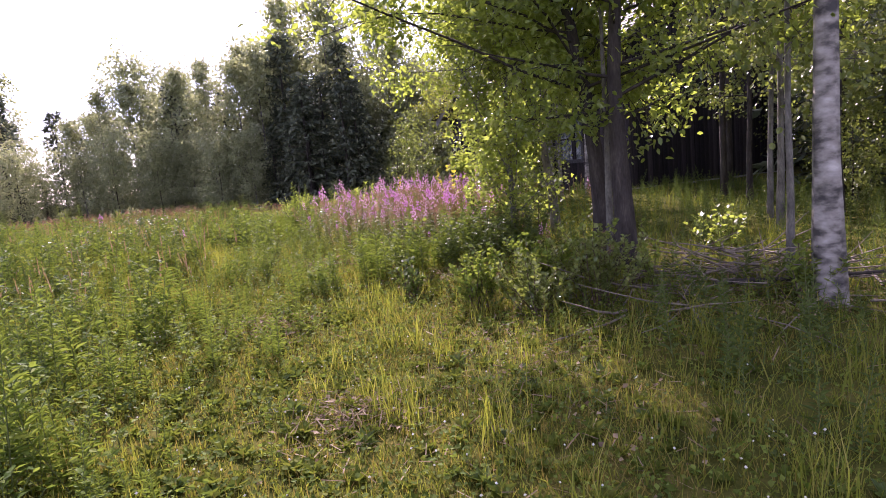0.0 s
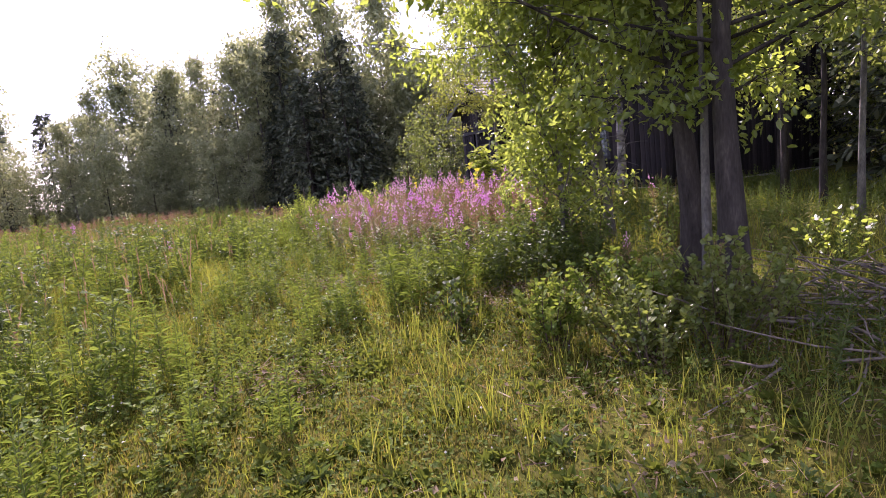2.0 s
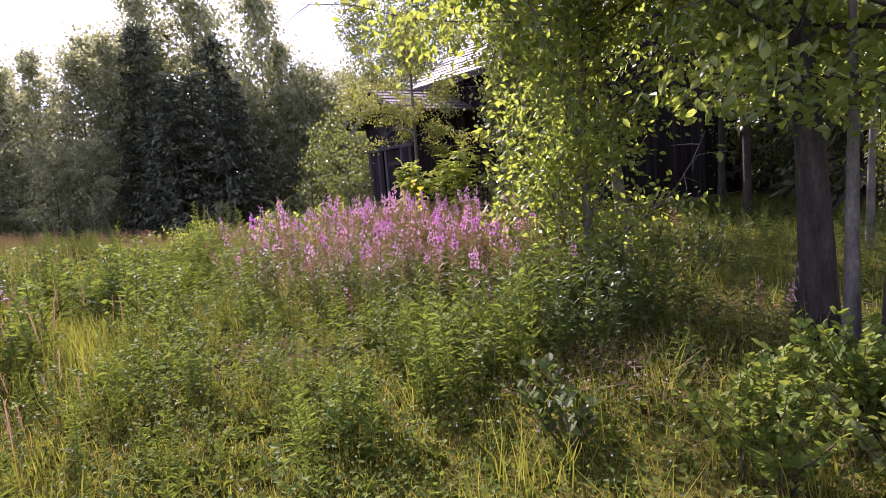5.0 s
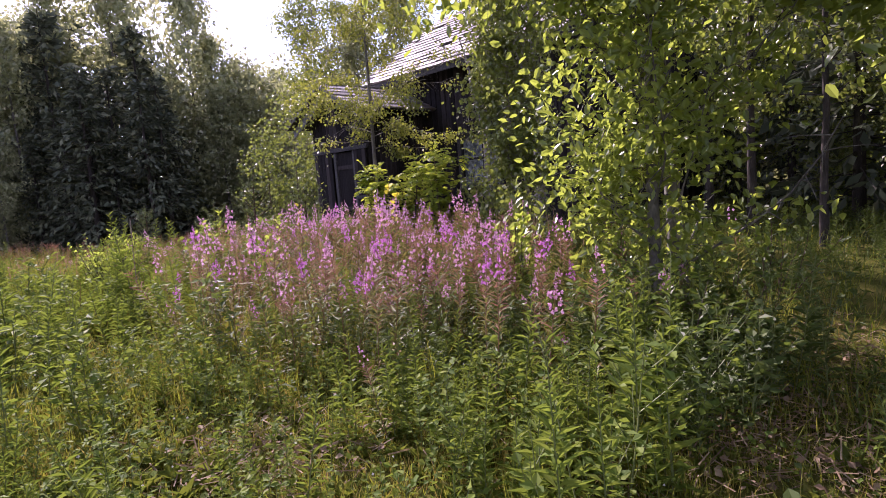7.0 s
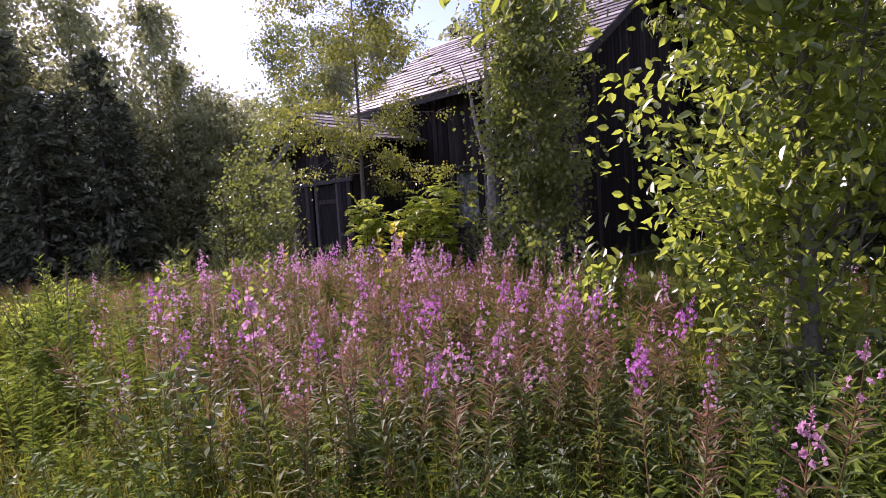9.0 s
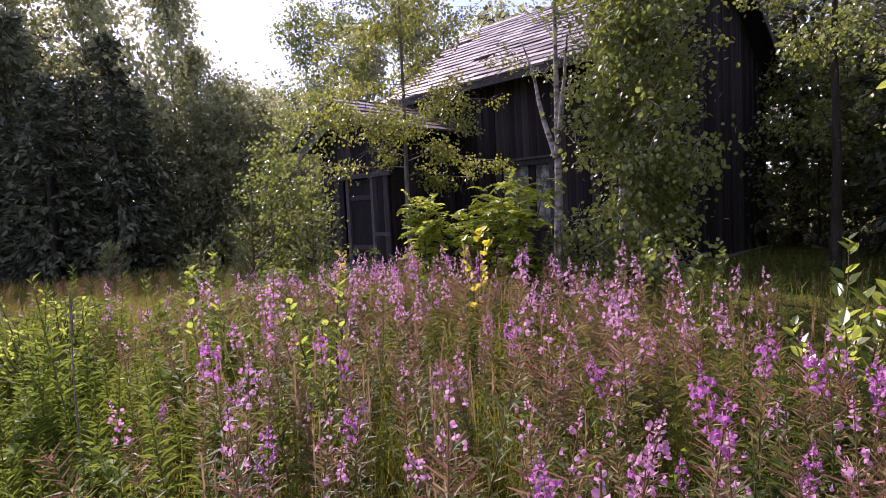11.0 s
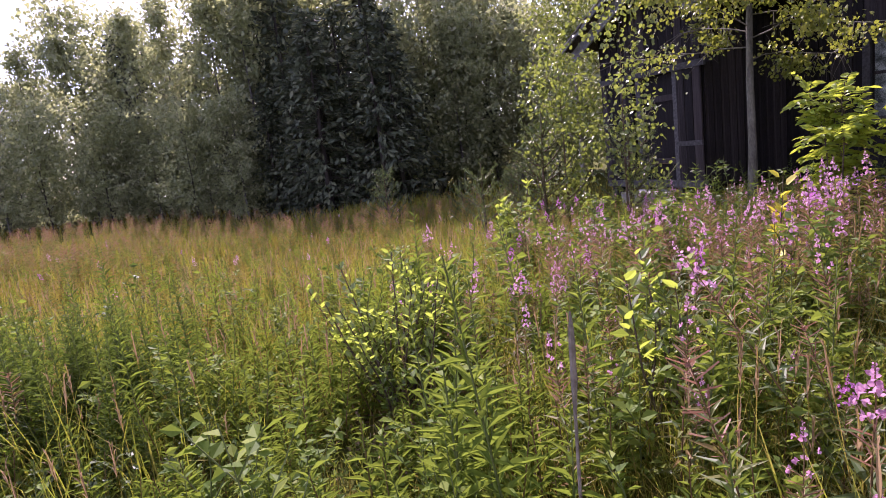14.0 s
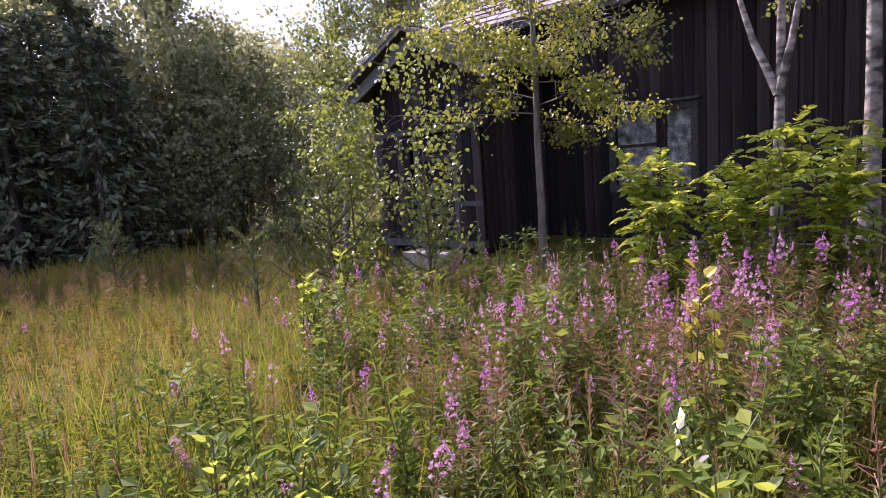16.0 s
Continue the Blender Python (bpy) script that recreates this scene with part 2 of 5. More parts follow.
M_ASPEN = leaf_mat("yellowing_aspen_leaves", [(0.0, (0.08, 0.115, 0.022)), (0.5, (0.145, 0.18, 0.035)), (0.85, (0.25, 0.25, 0.05)), (1.0, (0.42, 0.32, 0.07))], (0.45, 0.48, 0.05), 0.40, 0.45, 0.4)
M_ROWAN = leaf_mat("rowan_leaflets", [(0.0, (0.08, 0.15, 0.02)), (0.6, (0.19, 0.27, 0.035)), (1.0, (0.34, 0.38, 0.055))], (0.68, 0.74, 0.06), 0.52, 0.4, 0.45)
M_SPRUCE = leaf_mat("spruce_needles", [(0.0, (0.042, 0.056, 0.036)), (0.6, (0.095, 0.115, 0.066)), (1.0, (0.20, 0.21, 0.12))], (0.12, 0.15, 0.09), 0.2, 0.2, 0.6)
M_PINE = leaf_mat("pine_needles", [(0.0, (0.045, 0.075, 0.026)), (0.6, (0.085, 0.125, 0.04)), (1.0, (0.16, 0.20, 0.07))], (0.20, 0.26, 0.06), 0.22, 0.35, 0.5)

# ---------------------------------------------------------------- mesh helpers
RNG = np.random.default_rng(7)


def link(name, geos, parent=None, label="", smooth=False):
    """One mesh object from (vertices, faces, material) pieces; faces is an n x 3 or n x 4 array."""
    vs, loops, starts, totals, mi, mats = [], [], [], [], [], []
    nv = nl = 0
    for v, f, mat in geos:
        if len(f) == 0:
            continue
        if mat not in mats:
            mats.append(mat)
        k = f.shape[1]
        vs.append(v)
        loops.append((f + nv).ravel())
        starts.append(nl + np.arange(len(f)) * k)
        totals.append(np.full(len(f), k))
        mi.append(np.full(len(f), mats.index(mat)))
        nv += len(v)
        nl += len(f) * k
    me = bpy.data.meshes.new(name)
    V = np.concatenate(vs).astype(np.float32)
    L = np.concatenate(loops).astype(np.int32)
    me.vertices.add(len(V))
    me.vertices.foreach_set("co", V.ravel())
    me.loops.add(len(L))
    me.loops.foreach_set("vertex_index", L)
    S = np.concatenate(starts).astype(np.int32)
    me.polygons.add(len(S))
    me.polygons.foreach_set("loop_start", S)
    me.polygons.foreach_set("loop_total", np.concatenate(totals).astype(np.int32))
    me.polygons.foreach_set("material_index", np.concatenate(mi).astype(np.int32))
    me.polygons.foreach_set("use_smooth", np.full(len(S), smooth))
    for mat in mats:
        me.materials.append(mat)
    me.update(calc_edges=True)
    ob = new(name, me)
    if parent:
        ob.parent = parent
    if label:
        tagged(ob, label)
    return ob


def spread(tv, tf, rot, pos, size):
    """Copies of a small template: rot n x 3 x 3, pos n x 3, size n or n x 3."""
    size = np.asarray(size, float)
    if size.ndim == 1:
        size = size[:, None].repeat(3, 1)
    v = np.einsum("nij,nkj->nki", rot, tv[None] * size[:, None, :]) + pos[:, None, :]
    n, k = len(pos), len(tv)
    f = (tf[None] + (np.arange(n) * k)[:, None, None]).reshape(-1, tf.shape[1])
    return v.reshape(-1, 3), f


def turn_to(d, spin):
    """Rotations whose y axis runs along d, with the given spin about it."""
    d = d / np.linalg.norm(d, axis=1, keepdims=True)
    up = np.where(np.abs(d[:, 2:3]) > 0.95, np.array([[1.0, 0, 0]]), np.array([[0, 0, 1.0]]))
    x = np.cross(d, up)
    x /= np.linalg.norm(x, axis=1, keepdims=True)
    z = np.cross(x, d)
    c, s = np.cos(spin)[:, None], np.sin(spin)[:, None]
    return np.stack([x * c + z * s, d, z * c - x * s], axis=2)


def yaw_tilt(n, tilt, rng):
    a, t, b = rng.uniform(0, 2 * np.pi, n), rng.normal(0, tilt, n), rng.uniform(0, 2 * np.pi, n)
    d = np.stack([np.sin(t) * np.cos(b), np.sin(t) * np.sin(b), np.cos(t)], 1)
    x = np.stack([np.cos(a), np.sin(a), np.zeros(n)], 1)
    y = np.cross(d, x)
    y /= np.linalg.norm(y, axis=1, keepdims=True)
    x = np.cross(y, d)
    return np.stack([x, y, d], 2)


def tube(pts, rad, sides=6):
    pts, rad = np.asarray(pts, float), np.asarray(rad, float)
    t = np.gradient(pts, axis=0)
    t /= np.linalg.norm(t, axis=1, keepdims=True) + 1e-9
    ref = np.array([0.31, 0.95, 0.05]) if abs(t[0, 2]) > 0.5 else np.array([0, 0, 1.0])
    u = np.cross(t, ref)
    u /= np.linalg.norm(u, axis=1, keepdims=True) + 1e-9
    w = np.cross(t, u)
    a = np.arange(sides) * 2 * np.pi / sides
    v = pts[:, None] + rad[:, None, None] * (u[:, None] * np.cos(a)[None, :, None] + w[:, None] * np.sin(a)[None, :, None])
    k = len(pts)
    i, j = np.meshgrid(np.arange(k - 1), np.arange(sides), indexing="ij")
    f = np.stack([i * sides + j, i * sides + (j + 1) % sides, (i + 1) * sides + (j + 1) % sides, (i + 1) * sides + j], -1).reshape(-1, 4)
    return v.reshape(-1, 3), f


def join(pieces):
    vs, fs, n = [], [], 0
    for v, f in pieces:
        vs.append(v)
        fs.append(f + n)
        n += len(v)
    if not vs:
        return np.zeros((0, 3)), np.zeros((0, 4), int)
    return np.concatenate(vs), np.concatenate(fs)


def box(x0, y0, z0, x1, y1, z1):
    v = np.array([(x, y, z) for z in (z0, z1) for y in (y0, y1) for x in (x0, x1)], float)
    f = np.array([(0, 2, 3, 1), (4, 5, 7, 6), (0, 1, 5, 4), (2, 6, 7, 3), (0, 4, 6, 2), (1, 3, 7, 5)])
    return v, f


# leaf templates, one unit long along y
LEAF_V = np.array([(0, 0, 0), (-0.26, 0.28, 0.06), (-0.22, 0.68, 0.04), (0, 1, -0.06), (0.22, 0.68, 0.04), (0.26, 0.28, 0.06)], float)
LEAF_F = np.array([(0, 3, 2, 1), (0, 5, 4, 3)])
ROUND_V = np.array([(0, 0, 0), (-0.40, 0.25, 0.07), (-0.36, 0.68, 0.05), (0, 1, -0.07), (0.36, 0.68, 0.05), (0.40, 0.25, 0.07)], float)
LANCE_V = np.array([(0, 0, 0), (-0.075, 0.35, 0.10), (0, 1, -0.12), (0.075, 0.35, 0.10), (0, 0.38, 0.07)], float)
LANCE_F = np.array([(0, 4, 1), (1, 4, 2), (0, 3, 4), (4, 3, 2)])
DIA_V = np.array([(0, 0, 0), (-0.36, 0.48, 0.08), (0, 1, -0.05), (0.36, 0.48, 0.08)], float)
DIA_F = np.array([(0, 2, 1), (0, 3, 2)])


def gz(x, y):
    """Height of the ground: a gentle rise that levels out, with small humps."""
    y1 = np.clip(y, -6, 22)
    base = 0.045 * np.where(y1 < 11, y1, 11 + 3.5 * (1 - np.exp(-(np.maximum(y1, 11) - 11) / 3.5))) - 0.08
    fall = np.clip((y - 13.5) / 9, 0, 1) * np.maximum(np.clip((11.2 - x) / 2.5, 0, 1), np.clip((y - 20.3) / 2.0, 0, 1))
    base = base - (0.3 + 0.25 * np.clip(x / 4, 0, 1)) * fall * fall * (3 - 2 * fall)
    near = np.exp(-((x - 3) ** 2 + (y - 9) ** 2) / 900)
    hump = 0.05 * np.sin(x * 0.9 + 0.6 * np.sin(y * 0.7)) * np.sin(y * 0.8 + 1.3) + 0.018 * np.sin(x * 3.1 + 1) * np.sin(y * 2.7)
    return base + hump * near


def patchy(x, y, s, seed):
    """Smooth noise between 0 and 1 over the plan."""
    r = np.random.default_rng(seed)
    v = np.zeros_like(x)
    for k in range(5):
        a, b = r.normal(0, s, 2) * (1 + 0.5 * k)
        v = v + np.sin(a * x + b * y + r.uniform(0, 6.28)) / (1 + 0.4 * k)
    return 0.5 + 0.5 * np.tanh(v * 0.8)


def off_path(x, y):
    """How far from the trodden line a place lies."""
    line_y = np.linspace(-2.5, 13.2, 60)
    line_x = np.interp(line_y, [-2.5, 0, 3, 5, 7, 9, 11, 13.2], [0.4, 0.47, 0.53, 0.6, 1.27, 1.78, 1.78, 2.2])
    d = np.full(len(x), 99.0)
    for a, b in zip(line_x, line_y):
        d = np.minimum(d, np.hypot(x - a, y - b))
    return d


def place(n, x0, x1, y0, y1, rng):
    return rng.uniform(x0, x1, n), rng.uniform(y0, y1, n)

# ---------------------------------------------------------------- ground
def build_ground():
    def axis(a, b, step, far):
        mid = np.arange(a, b + step / 2, step)
        out = np.array([0.6, 1.5, 3, 6, 12, 25, 50, 110, 240, far])
        return np.concatenate([(a - out)[::-1], mid, b + out])
    xs, ys = axis(-14, 22, 0.3, 600), axis(-5, 34, 0.3, 600)
    X, Y = np.meshgrid(xs, ys)
    Z = gz(X, Y)
    v = np.stack([X, Y, Z], -1).reshape(-1, 3)
    nx, ny = len(xs), len(ys)
    i, j = np.meshgrid(np.arange(ny - 1), np.arange(nx - 1), indexing="ij")
    f = np.stack([i * nx + j, i * nx + j + 1, (i + 1) * nx + j + 1, (i + 1) * nx + j], -1).reshape(-1, 4)
    tagged(link("ground", [(v, f, M_GROUND)], smooth=True), "mossy brown soil with grass litter and humps", "ground", kind="structure")


build_ground()

# ---------------------------------------------------------------- the old house
HX0, HX1, HY0, HY1 = 11.5, 17.7, 13.5, 20.0   # outer faces of the walls
EAVE_X, EAVE_Z, RIDGE_X, PITCH = 11.0, 4.52, 14.6, 0.66
HG = float(gz(np.array([12.0]), np.array([17.0]))[0])
WIN = (15.62, 16.85, 1.55, 2.72)   # window opening: y0, y1, z0, z1


def roof_z(x):
    return EAVE_Z + PITCH * (RIDGE_X - EAVE_X - abs(x - RIDGE_X))


def part(name, geos, parent, label="", smooth=False):
    return link(name, geos, parent, label, smooth)


def gable_triangle(xa, xb, pa, pz, p):
    """The triangular wall under the porch gable."""
    pr = [(pa - 1.1, 2.7), (pa, 2.7), (pa + 1.2, 2.7), (pa + 1.2, pz - 1.2 * p - 0.08), (pa, pz - 0.08), (pa - 1.1, pz - 1.1 * p - 0.08)]
    v = np.array([(x, y, z) for x in (xa, xb) for y, z in pr])
    f = [(0, 1, 4, 5), (1, 2, 3, 4), (6, 11, 10, 7), (7, 10, 9, 8)] + [(i, 6 + i, 6 + (i + 1) % 6, (i + 1) % 6) for i in range(6)]
    return v, np.array(f)


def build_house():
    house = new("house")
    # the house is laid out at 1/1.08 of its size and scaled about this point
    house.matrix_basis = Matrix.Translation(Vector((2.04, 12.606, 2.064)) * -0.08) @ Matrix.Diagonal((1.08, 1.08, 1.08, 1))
    tagged(house, "abandoned dark timber house with silvered shingle roof and porch", "house")
    T = 0.18
    y0, y1, z0, z1 = WIN
    zt = roof_z(HX0) - 0.05
    b = [box(HX0, HY0 + T, HG - 0.3, HX0 + T, y0, zt), box(HX0, y1, HG - 0.3, HX0 + T, HY1 - T, zt),
         box(HX0, y0, HG - 0.3, HX0 + T, y1, z0), box(HX0, y0, z1, HX0 + T, y1, zt)]
    part("long_wall", [(*join(b), M_BOARD)], house)
    part("rear_wall", [(*box(HX1 - T, HY0 + T, HG - 0.3, HX1, HY1 - T, zt), M_BOARD)], house)
    for nm, ya, yb in (("gable_wall", HY0, HY0 + T), ("gable_wall", HY1 - T, HY1)):
        pr = [(HX0, HG - 0.3), (HX1, HG - 0.3), (HX1, zt), (RIDGE_X, roof_z(RIDGE_X) - 0.08), (HX0, zt)]
        v = np.array([(x, ya, z) for x, z in pr] + [(x, yb, z) for x, z in pr])
        f4 = np.array([(i, (i + 1) % 5, 5 + (i + 1) % 5, 5 + i) for i in range(5)] + [(0, 4, 2, 1), (5, 6, 7, 9)])
        f3 = np.array([(4, 3, 2), (7, 8, 9)])
        me = part(nm, [(v, f4, M_BOARD), (v, f3, M_BOARD)], house)
    part("floor_boards", [(*box(HX0 + T, HY0 + T, HG + 0.15, HX1 - T, HY1 - T, HG + 0.3), M_DARKIN)], house)
    part("plinth", [(*join([box(HX0 - 0.06, HY0 - 0.06, HG - 0.8, HX0 + 0.3, HY1 + 0.06, HG + 0.12), box(HX0 + 0.3, HY0 - 0.06, HG - 0.35, HX1 + 0.05, HY0 + 0.3, HG + 0.12)]), M_STONE)], house, "grey field-stone plinth")
    # upright cladding boards with cover strips
    r = random.Random(3)
    bv, bf = box(-0.012, -0.082, 0, 0.012, 0.082, 1)
    bm_board = bpy.data.meshes.new("board")
    bm_board.from_pydata([tuple(p) for p in bv], [], [tuple(int(i) for i in q) for q in bf])
    bm_board.materials.append(M_BOARD)

    def board(x, y, za, zb, turn=0, parent=house, width=1.0, lean=0.0):
        o = new("board", bm_board)
        o.parent = parent
        o.matrix_basis = pose(x, y, za, lean, 0, turn) @ Matrix.Diagonal((1, width, zb - za, 1))
    y = HY0 + 0.09
    while y < HY1 - 0.02:
        za = HG + 0.12 + r.uniform(-0.04, 0.05)
        if y0 - 0.12 < y < y1 + 0.12:
            board(HX0 - 0.014 - r.uniform(0, 0.006), y, za, z0 - 0.1)
            board(HX0 - 0.014 - r.uniform(0, 0.006), y, z1 + 0.13, zt)
        else:
            board(HX0 - 0.014 - r.uniform(0, 0.012), y, za, zt - r.uniform(0, 0.03), 0, house, r.uniform(0.88, 1.0), r.uniform(-0.3, 0.3))
        y += 0.172
    x = HX0 + 0.09
    while x < HX1:
        board(x, HY0 - 0.014 - r.uniform(0, 0.01), HG + 0.12, roof_z(x) - 0.22 - r.uniform(0, 0.05), 90, house, r.uniform(0.9, 1.0))
        x += 0.172
    # roof deck on both slopes, boards under the eaves and at the gables
    def slope(xa, xb, ya, yb, lift, thick):
        v = np.array([(x, yy, roof_z(x) + lift - d) for d in (thick, 0) for yy in (ya, yb) for x in (xa, xb)])
        return v, box(0, 0, 0, 1, 1, 1)[1]
    RY0, RY1 = HY0 - 0.45, HY1 + 0.45
    part("roof_deck", [(*slope(EAVE_X, RIDGE_X, RY0, RY1, 0, 0.07), M_BOARD)], house)
    part("roof_deck", [(*slope(RIDGE_X + 0.002, 2 * RIDGE_X - EAVE_X, RY0, RY1, 0, 0.07), M_BOARD)], house)
    for ya in (RY0 - 0.03, RY1):
        part("bargeboard", [(*slope(EAVE_X, RIDGE_X, ya, ya + 0.03, 0.03, 0.2), M_TRIM)], house)
        part("bargeboard", [(*slope(RIDGE_X + 0.002, 2 * RIDGE_X - EAVE_X, ya, ya + 0.03, 0.03, 0.2), M_TRIM)], house)
    part("fascia_board", [(*box(EAVE_X - 0.03, RY0, EAVE_Z - 0.16, EAVE_X, RY1, EAVE_Z + 0.01), M_TRIM)], house)
    yy = RY0 + 0.2
    while yy < RY1:
        part("rafter_tail", [(*slope(EAVE_X + 0.02, HX0 + 0.1, yy, yy + 0.07, -0.075, 0.1), M_BOARD)], house)
        yy += 0.9
    # courses of shingle boards on the slope towards the meadow
    run = math.hypot(1, PITCH)
    sv, sf = box(0, 0, 0, 1, 1, 1)
    sv = sv.copy()
    sv[:, 2] = np.where(sv[:, 0] > 0.5, sv[:, 2] * 0.35, sv[:, 2])
    shingle = bpy.data.meshes.new("shingle")
    shingle.from_pydata([tuple(p) for p in sv], [], [tuple(int(i) for i in q) for q in sf])
    shingle.materials.append(M_SHINGLE)
    ang = -math.degrees(math.atan(PITCH))
    span = (RIDGE_X - EAVE_X) * run
    courses = 17
    for c in range(courses):
        d = c * span / courses
        yy = RY0 - 0.05
        while yy < RY1:
            w = r.uniform(0.28, 0.75)
            if r.random() > 0.02:
                o = new("shingle", shingle)
                o.parent = house
                o.matrix_basis = pose(EAVE_X - 0.05 + d / run, yy, EAVE_Z + 0.006 + d * PITCH / run - 0.03 + 0.004, 0, ang + r.uniform(-0.8, 1.6), r.uniform(-0.5, 0.5)) @ Matrix.Diagonal((span / courses * 1.35, min(w - 0.008, RY1 + 0.05 - yy), 0.035 + r.uniform(0, 0.012), 1))
            yy += w
    part("ridge_board", [(*join([slope(RIDGE_X - 0.16, RIDGE_X, RY0, RY1, 0.075, 0.025)]), M_SHINGLE)], house)
    # window with casing, two lights and a mullion
    win = part("window_frame", [(*join([box(HX0 - 0.05, y0 - 0.11, z0 - 0.11, HX0 + 0.02, y0, z1 + 0.11), box(HX0 - 0.05, y1, z0 - 0.11, HX0 + 0.02, y1 + 0.11, z1 + 0.11),
               box(HX0 - 0.05, y0, z1, HX0 + 0.02, y1, z1 + 0.11), box(HX0 - 0.06, y0, z0 - 0.11, HX0 + 0.02, y1, z0)]), M_TRIM)], house, "grey weathered window casing")
    part("drip_board", [(*box(HX0 - 0.13, y0 - 0.16, z1 + 0.112, HX0, y1 + 0.16, z1 + 0.15), M_TRIM)], win)
    part("mullion", [(*box(HX0 + 0.03, y0 + 0.40, z0, HX0 + 0.12, y0 + 0.56, z1), M_BOARD)], win)
    part("pane", [(*box(HX0 + 0.07, y0, z0, HX0 + 0.08, y0 + 0.40, z1), M_PANE)], win, "window pane with leaf and sky reflection painted in its colour")
    part("pane", [(*box(HX0 + 0.07, y0 + 0.56, z0, HX0 + 0.08, y1, z1), M_PANE)], win, "window pane with leaf and sky reflection painted in its colour")
    part("crossbar", [(*box(HX0 + 0.05, y0 + 0.56, z0 + 0.62, HX0 + 0.10, y1, z0 + 0.67), M_BOARD)], win)
    # porch with its own small gable towards the meadow
    PA, PZ, PX0, PY0, PY1 = 19.15, 4.30, 9.25, 18.2, 20.5
    P = 0.50
    part("porch_wall", [(*box(PX0 + 0.3, PY0 + 0.02, HG - 0.5, HX0, PY0 + 0.1, 3.5), M_BOARD)], house)
    part("porch_wall", [(*box(PX0 + 0.3, PY1 - 0.1, HG - 0.5, HX0, PY1 - 0.02, 3.5), M_BOARD)], house)
    part("porch_floor", [(*box(PX0 + 0.2, PY0, HG + 0.2, HX0 - 0.02, PY1, HG + 0.32), M_TRIM)], house)
    for yy in (PY0 + 0.05, PA - 0.45, PA + 0.42, PY1 - 0.15):
        part("porch_post", [(*box(PX0 + 0.25, yy, HG - 0.7, PX0 + 0.36, yy + 0.11, 3.45), M_TRIM)], house)
    part("porch_beam", [(*box(PX0 + 0.20, PY0 - 0.1, 2.66, PX0 + 0.249, PY1 + 0.1, 2.76), M_TRIM)], house)
    part("porch_rail", [(*box(PX0 + 0.21, PY0, 1.42, PX0 + 0.249, PA - 0.4, 1.50), M_TRIM)], house)
    yy = PY0 + 0.08
    while yy < PY1:
        board(PX0 + 0.235, yy, 2.76, PZ - 0.12 - abs(yy - PA) * P, 0, house, 0.95)
        if yy < PA - 0.5 or yy > PA + 0.5:
            board(PX0 + 0.235, yy, HG + 0.25, 2.655, 0, house, 0.96)
        yy += 0.17
    # Added panel closes the open porch front, standing in for its dark inside.
    infill = part("porch_door", [(*box(PX0 + 0.30, PA - 0.5, HG + 0.32, PX0 + 0.345, PA + 0.5, 2.64), M_BOARD)], house, "dark panel added to fill the shaded porch opening")
    for zz in (HG + 0.6, 2.2):
        part("door_ledge", [(*box(PX0 + 0.275, PA - 0.42, zz, PX0 + 0.299, PA + 0.4, zz + 0.1), M_BOARD)], infill)
    part("porch_gable_lining", [(*gable_triangle(PX0 + 0.25, PX0 + 0.28, PA, PZ, P), M_BOARD)], house)
    xx = PX0 + 0.4
    while xx < HX0 - 0.05:
        board(xx, PY0, HG + 0.2, 3.45, 90, house, r.uniform(0.9, 1.0))
        xx += 0.172

    def pslope(ya, yb, xa, xb, lift, thick):
        v = np.array([(x, q, PZ - P * abs(q - PA) + lift - d) for d in (thick, 0) for q in (ya, yb) for x in (xa, xb)])
        return v, box(0, 0, 0, 1, 1, 1)[1]
    for ya, yb in ((PA - 1.45, PA), (PA + 0.002, PA + 1.75)):
        part("porch_roof", [(*pslope(ya, yb, PX0 - 0.35, HX0 + 0.6, 0, 0.05), M_BOARD)], house)
        part("porch_bargeboard", [(*pslope(ya, yb, PX0 - 0.16, PX0 - 0.12, -0.052, 0.22), M_BARGE)], house, "grey-blue weathered bargeboard")
        part("porch_soffit_board", [(*pslope(ya, yb, PX0 - 0.38, PX0 - 0.352, 0.03, 0.09), M_BARGE)], house)
    for side in (-1, 1):
        reach = 1.45 if side < 0 else 1.75
        for c in range(6):
            q = PA + side * (reach + 0.04 - c * reach / 6)
            xq = PX0 - 0.42
            while xq < HX0 + 0.3:
                w = r.uniform(0.3, 0.6)
                o = new("shingle", shingle)
                o.parent = house
                z = PZ - P * abs(q - PA) + 0.004
                o.matrix_basis = pose(xq if side < 0 else xq + w, q, z, 0, 0, 90 if side < 0 else -90) @ pose(0, 0, 0, 0, -math.degrees(math.atan(P)) + r.uniform(-1, 2), 0) @ Matrix.Diagonal((reach / 6 * 1.5, -w + 0.01 if side < 0 else -w + 0.01, 0.04, 1))
                xq += w
    part("door_step", [(*box(PX0 - 0.25, PA - 0.5, HG - 0.6, PX0 + 0.2, PA + 0.5, HG + 0.16), M_STONE)], house, "grey stone step")


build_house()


# ---------------------------------------------------------------- trees
def limb_line(start, d, length, rise, n, rng, wob=0.06):
    p = [np.array(start, float)]
    d = np.array(d, float) / np.linalg.norm(d)
    for k in range(n):
        d = d + np.array([0, 0, rise / n]) + rng.normal(0, wob, 3)
        d /= np.linalg.norm(d)
        p.append(p[-1] + d * length / n)
    return np.array(p)


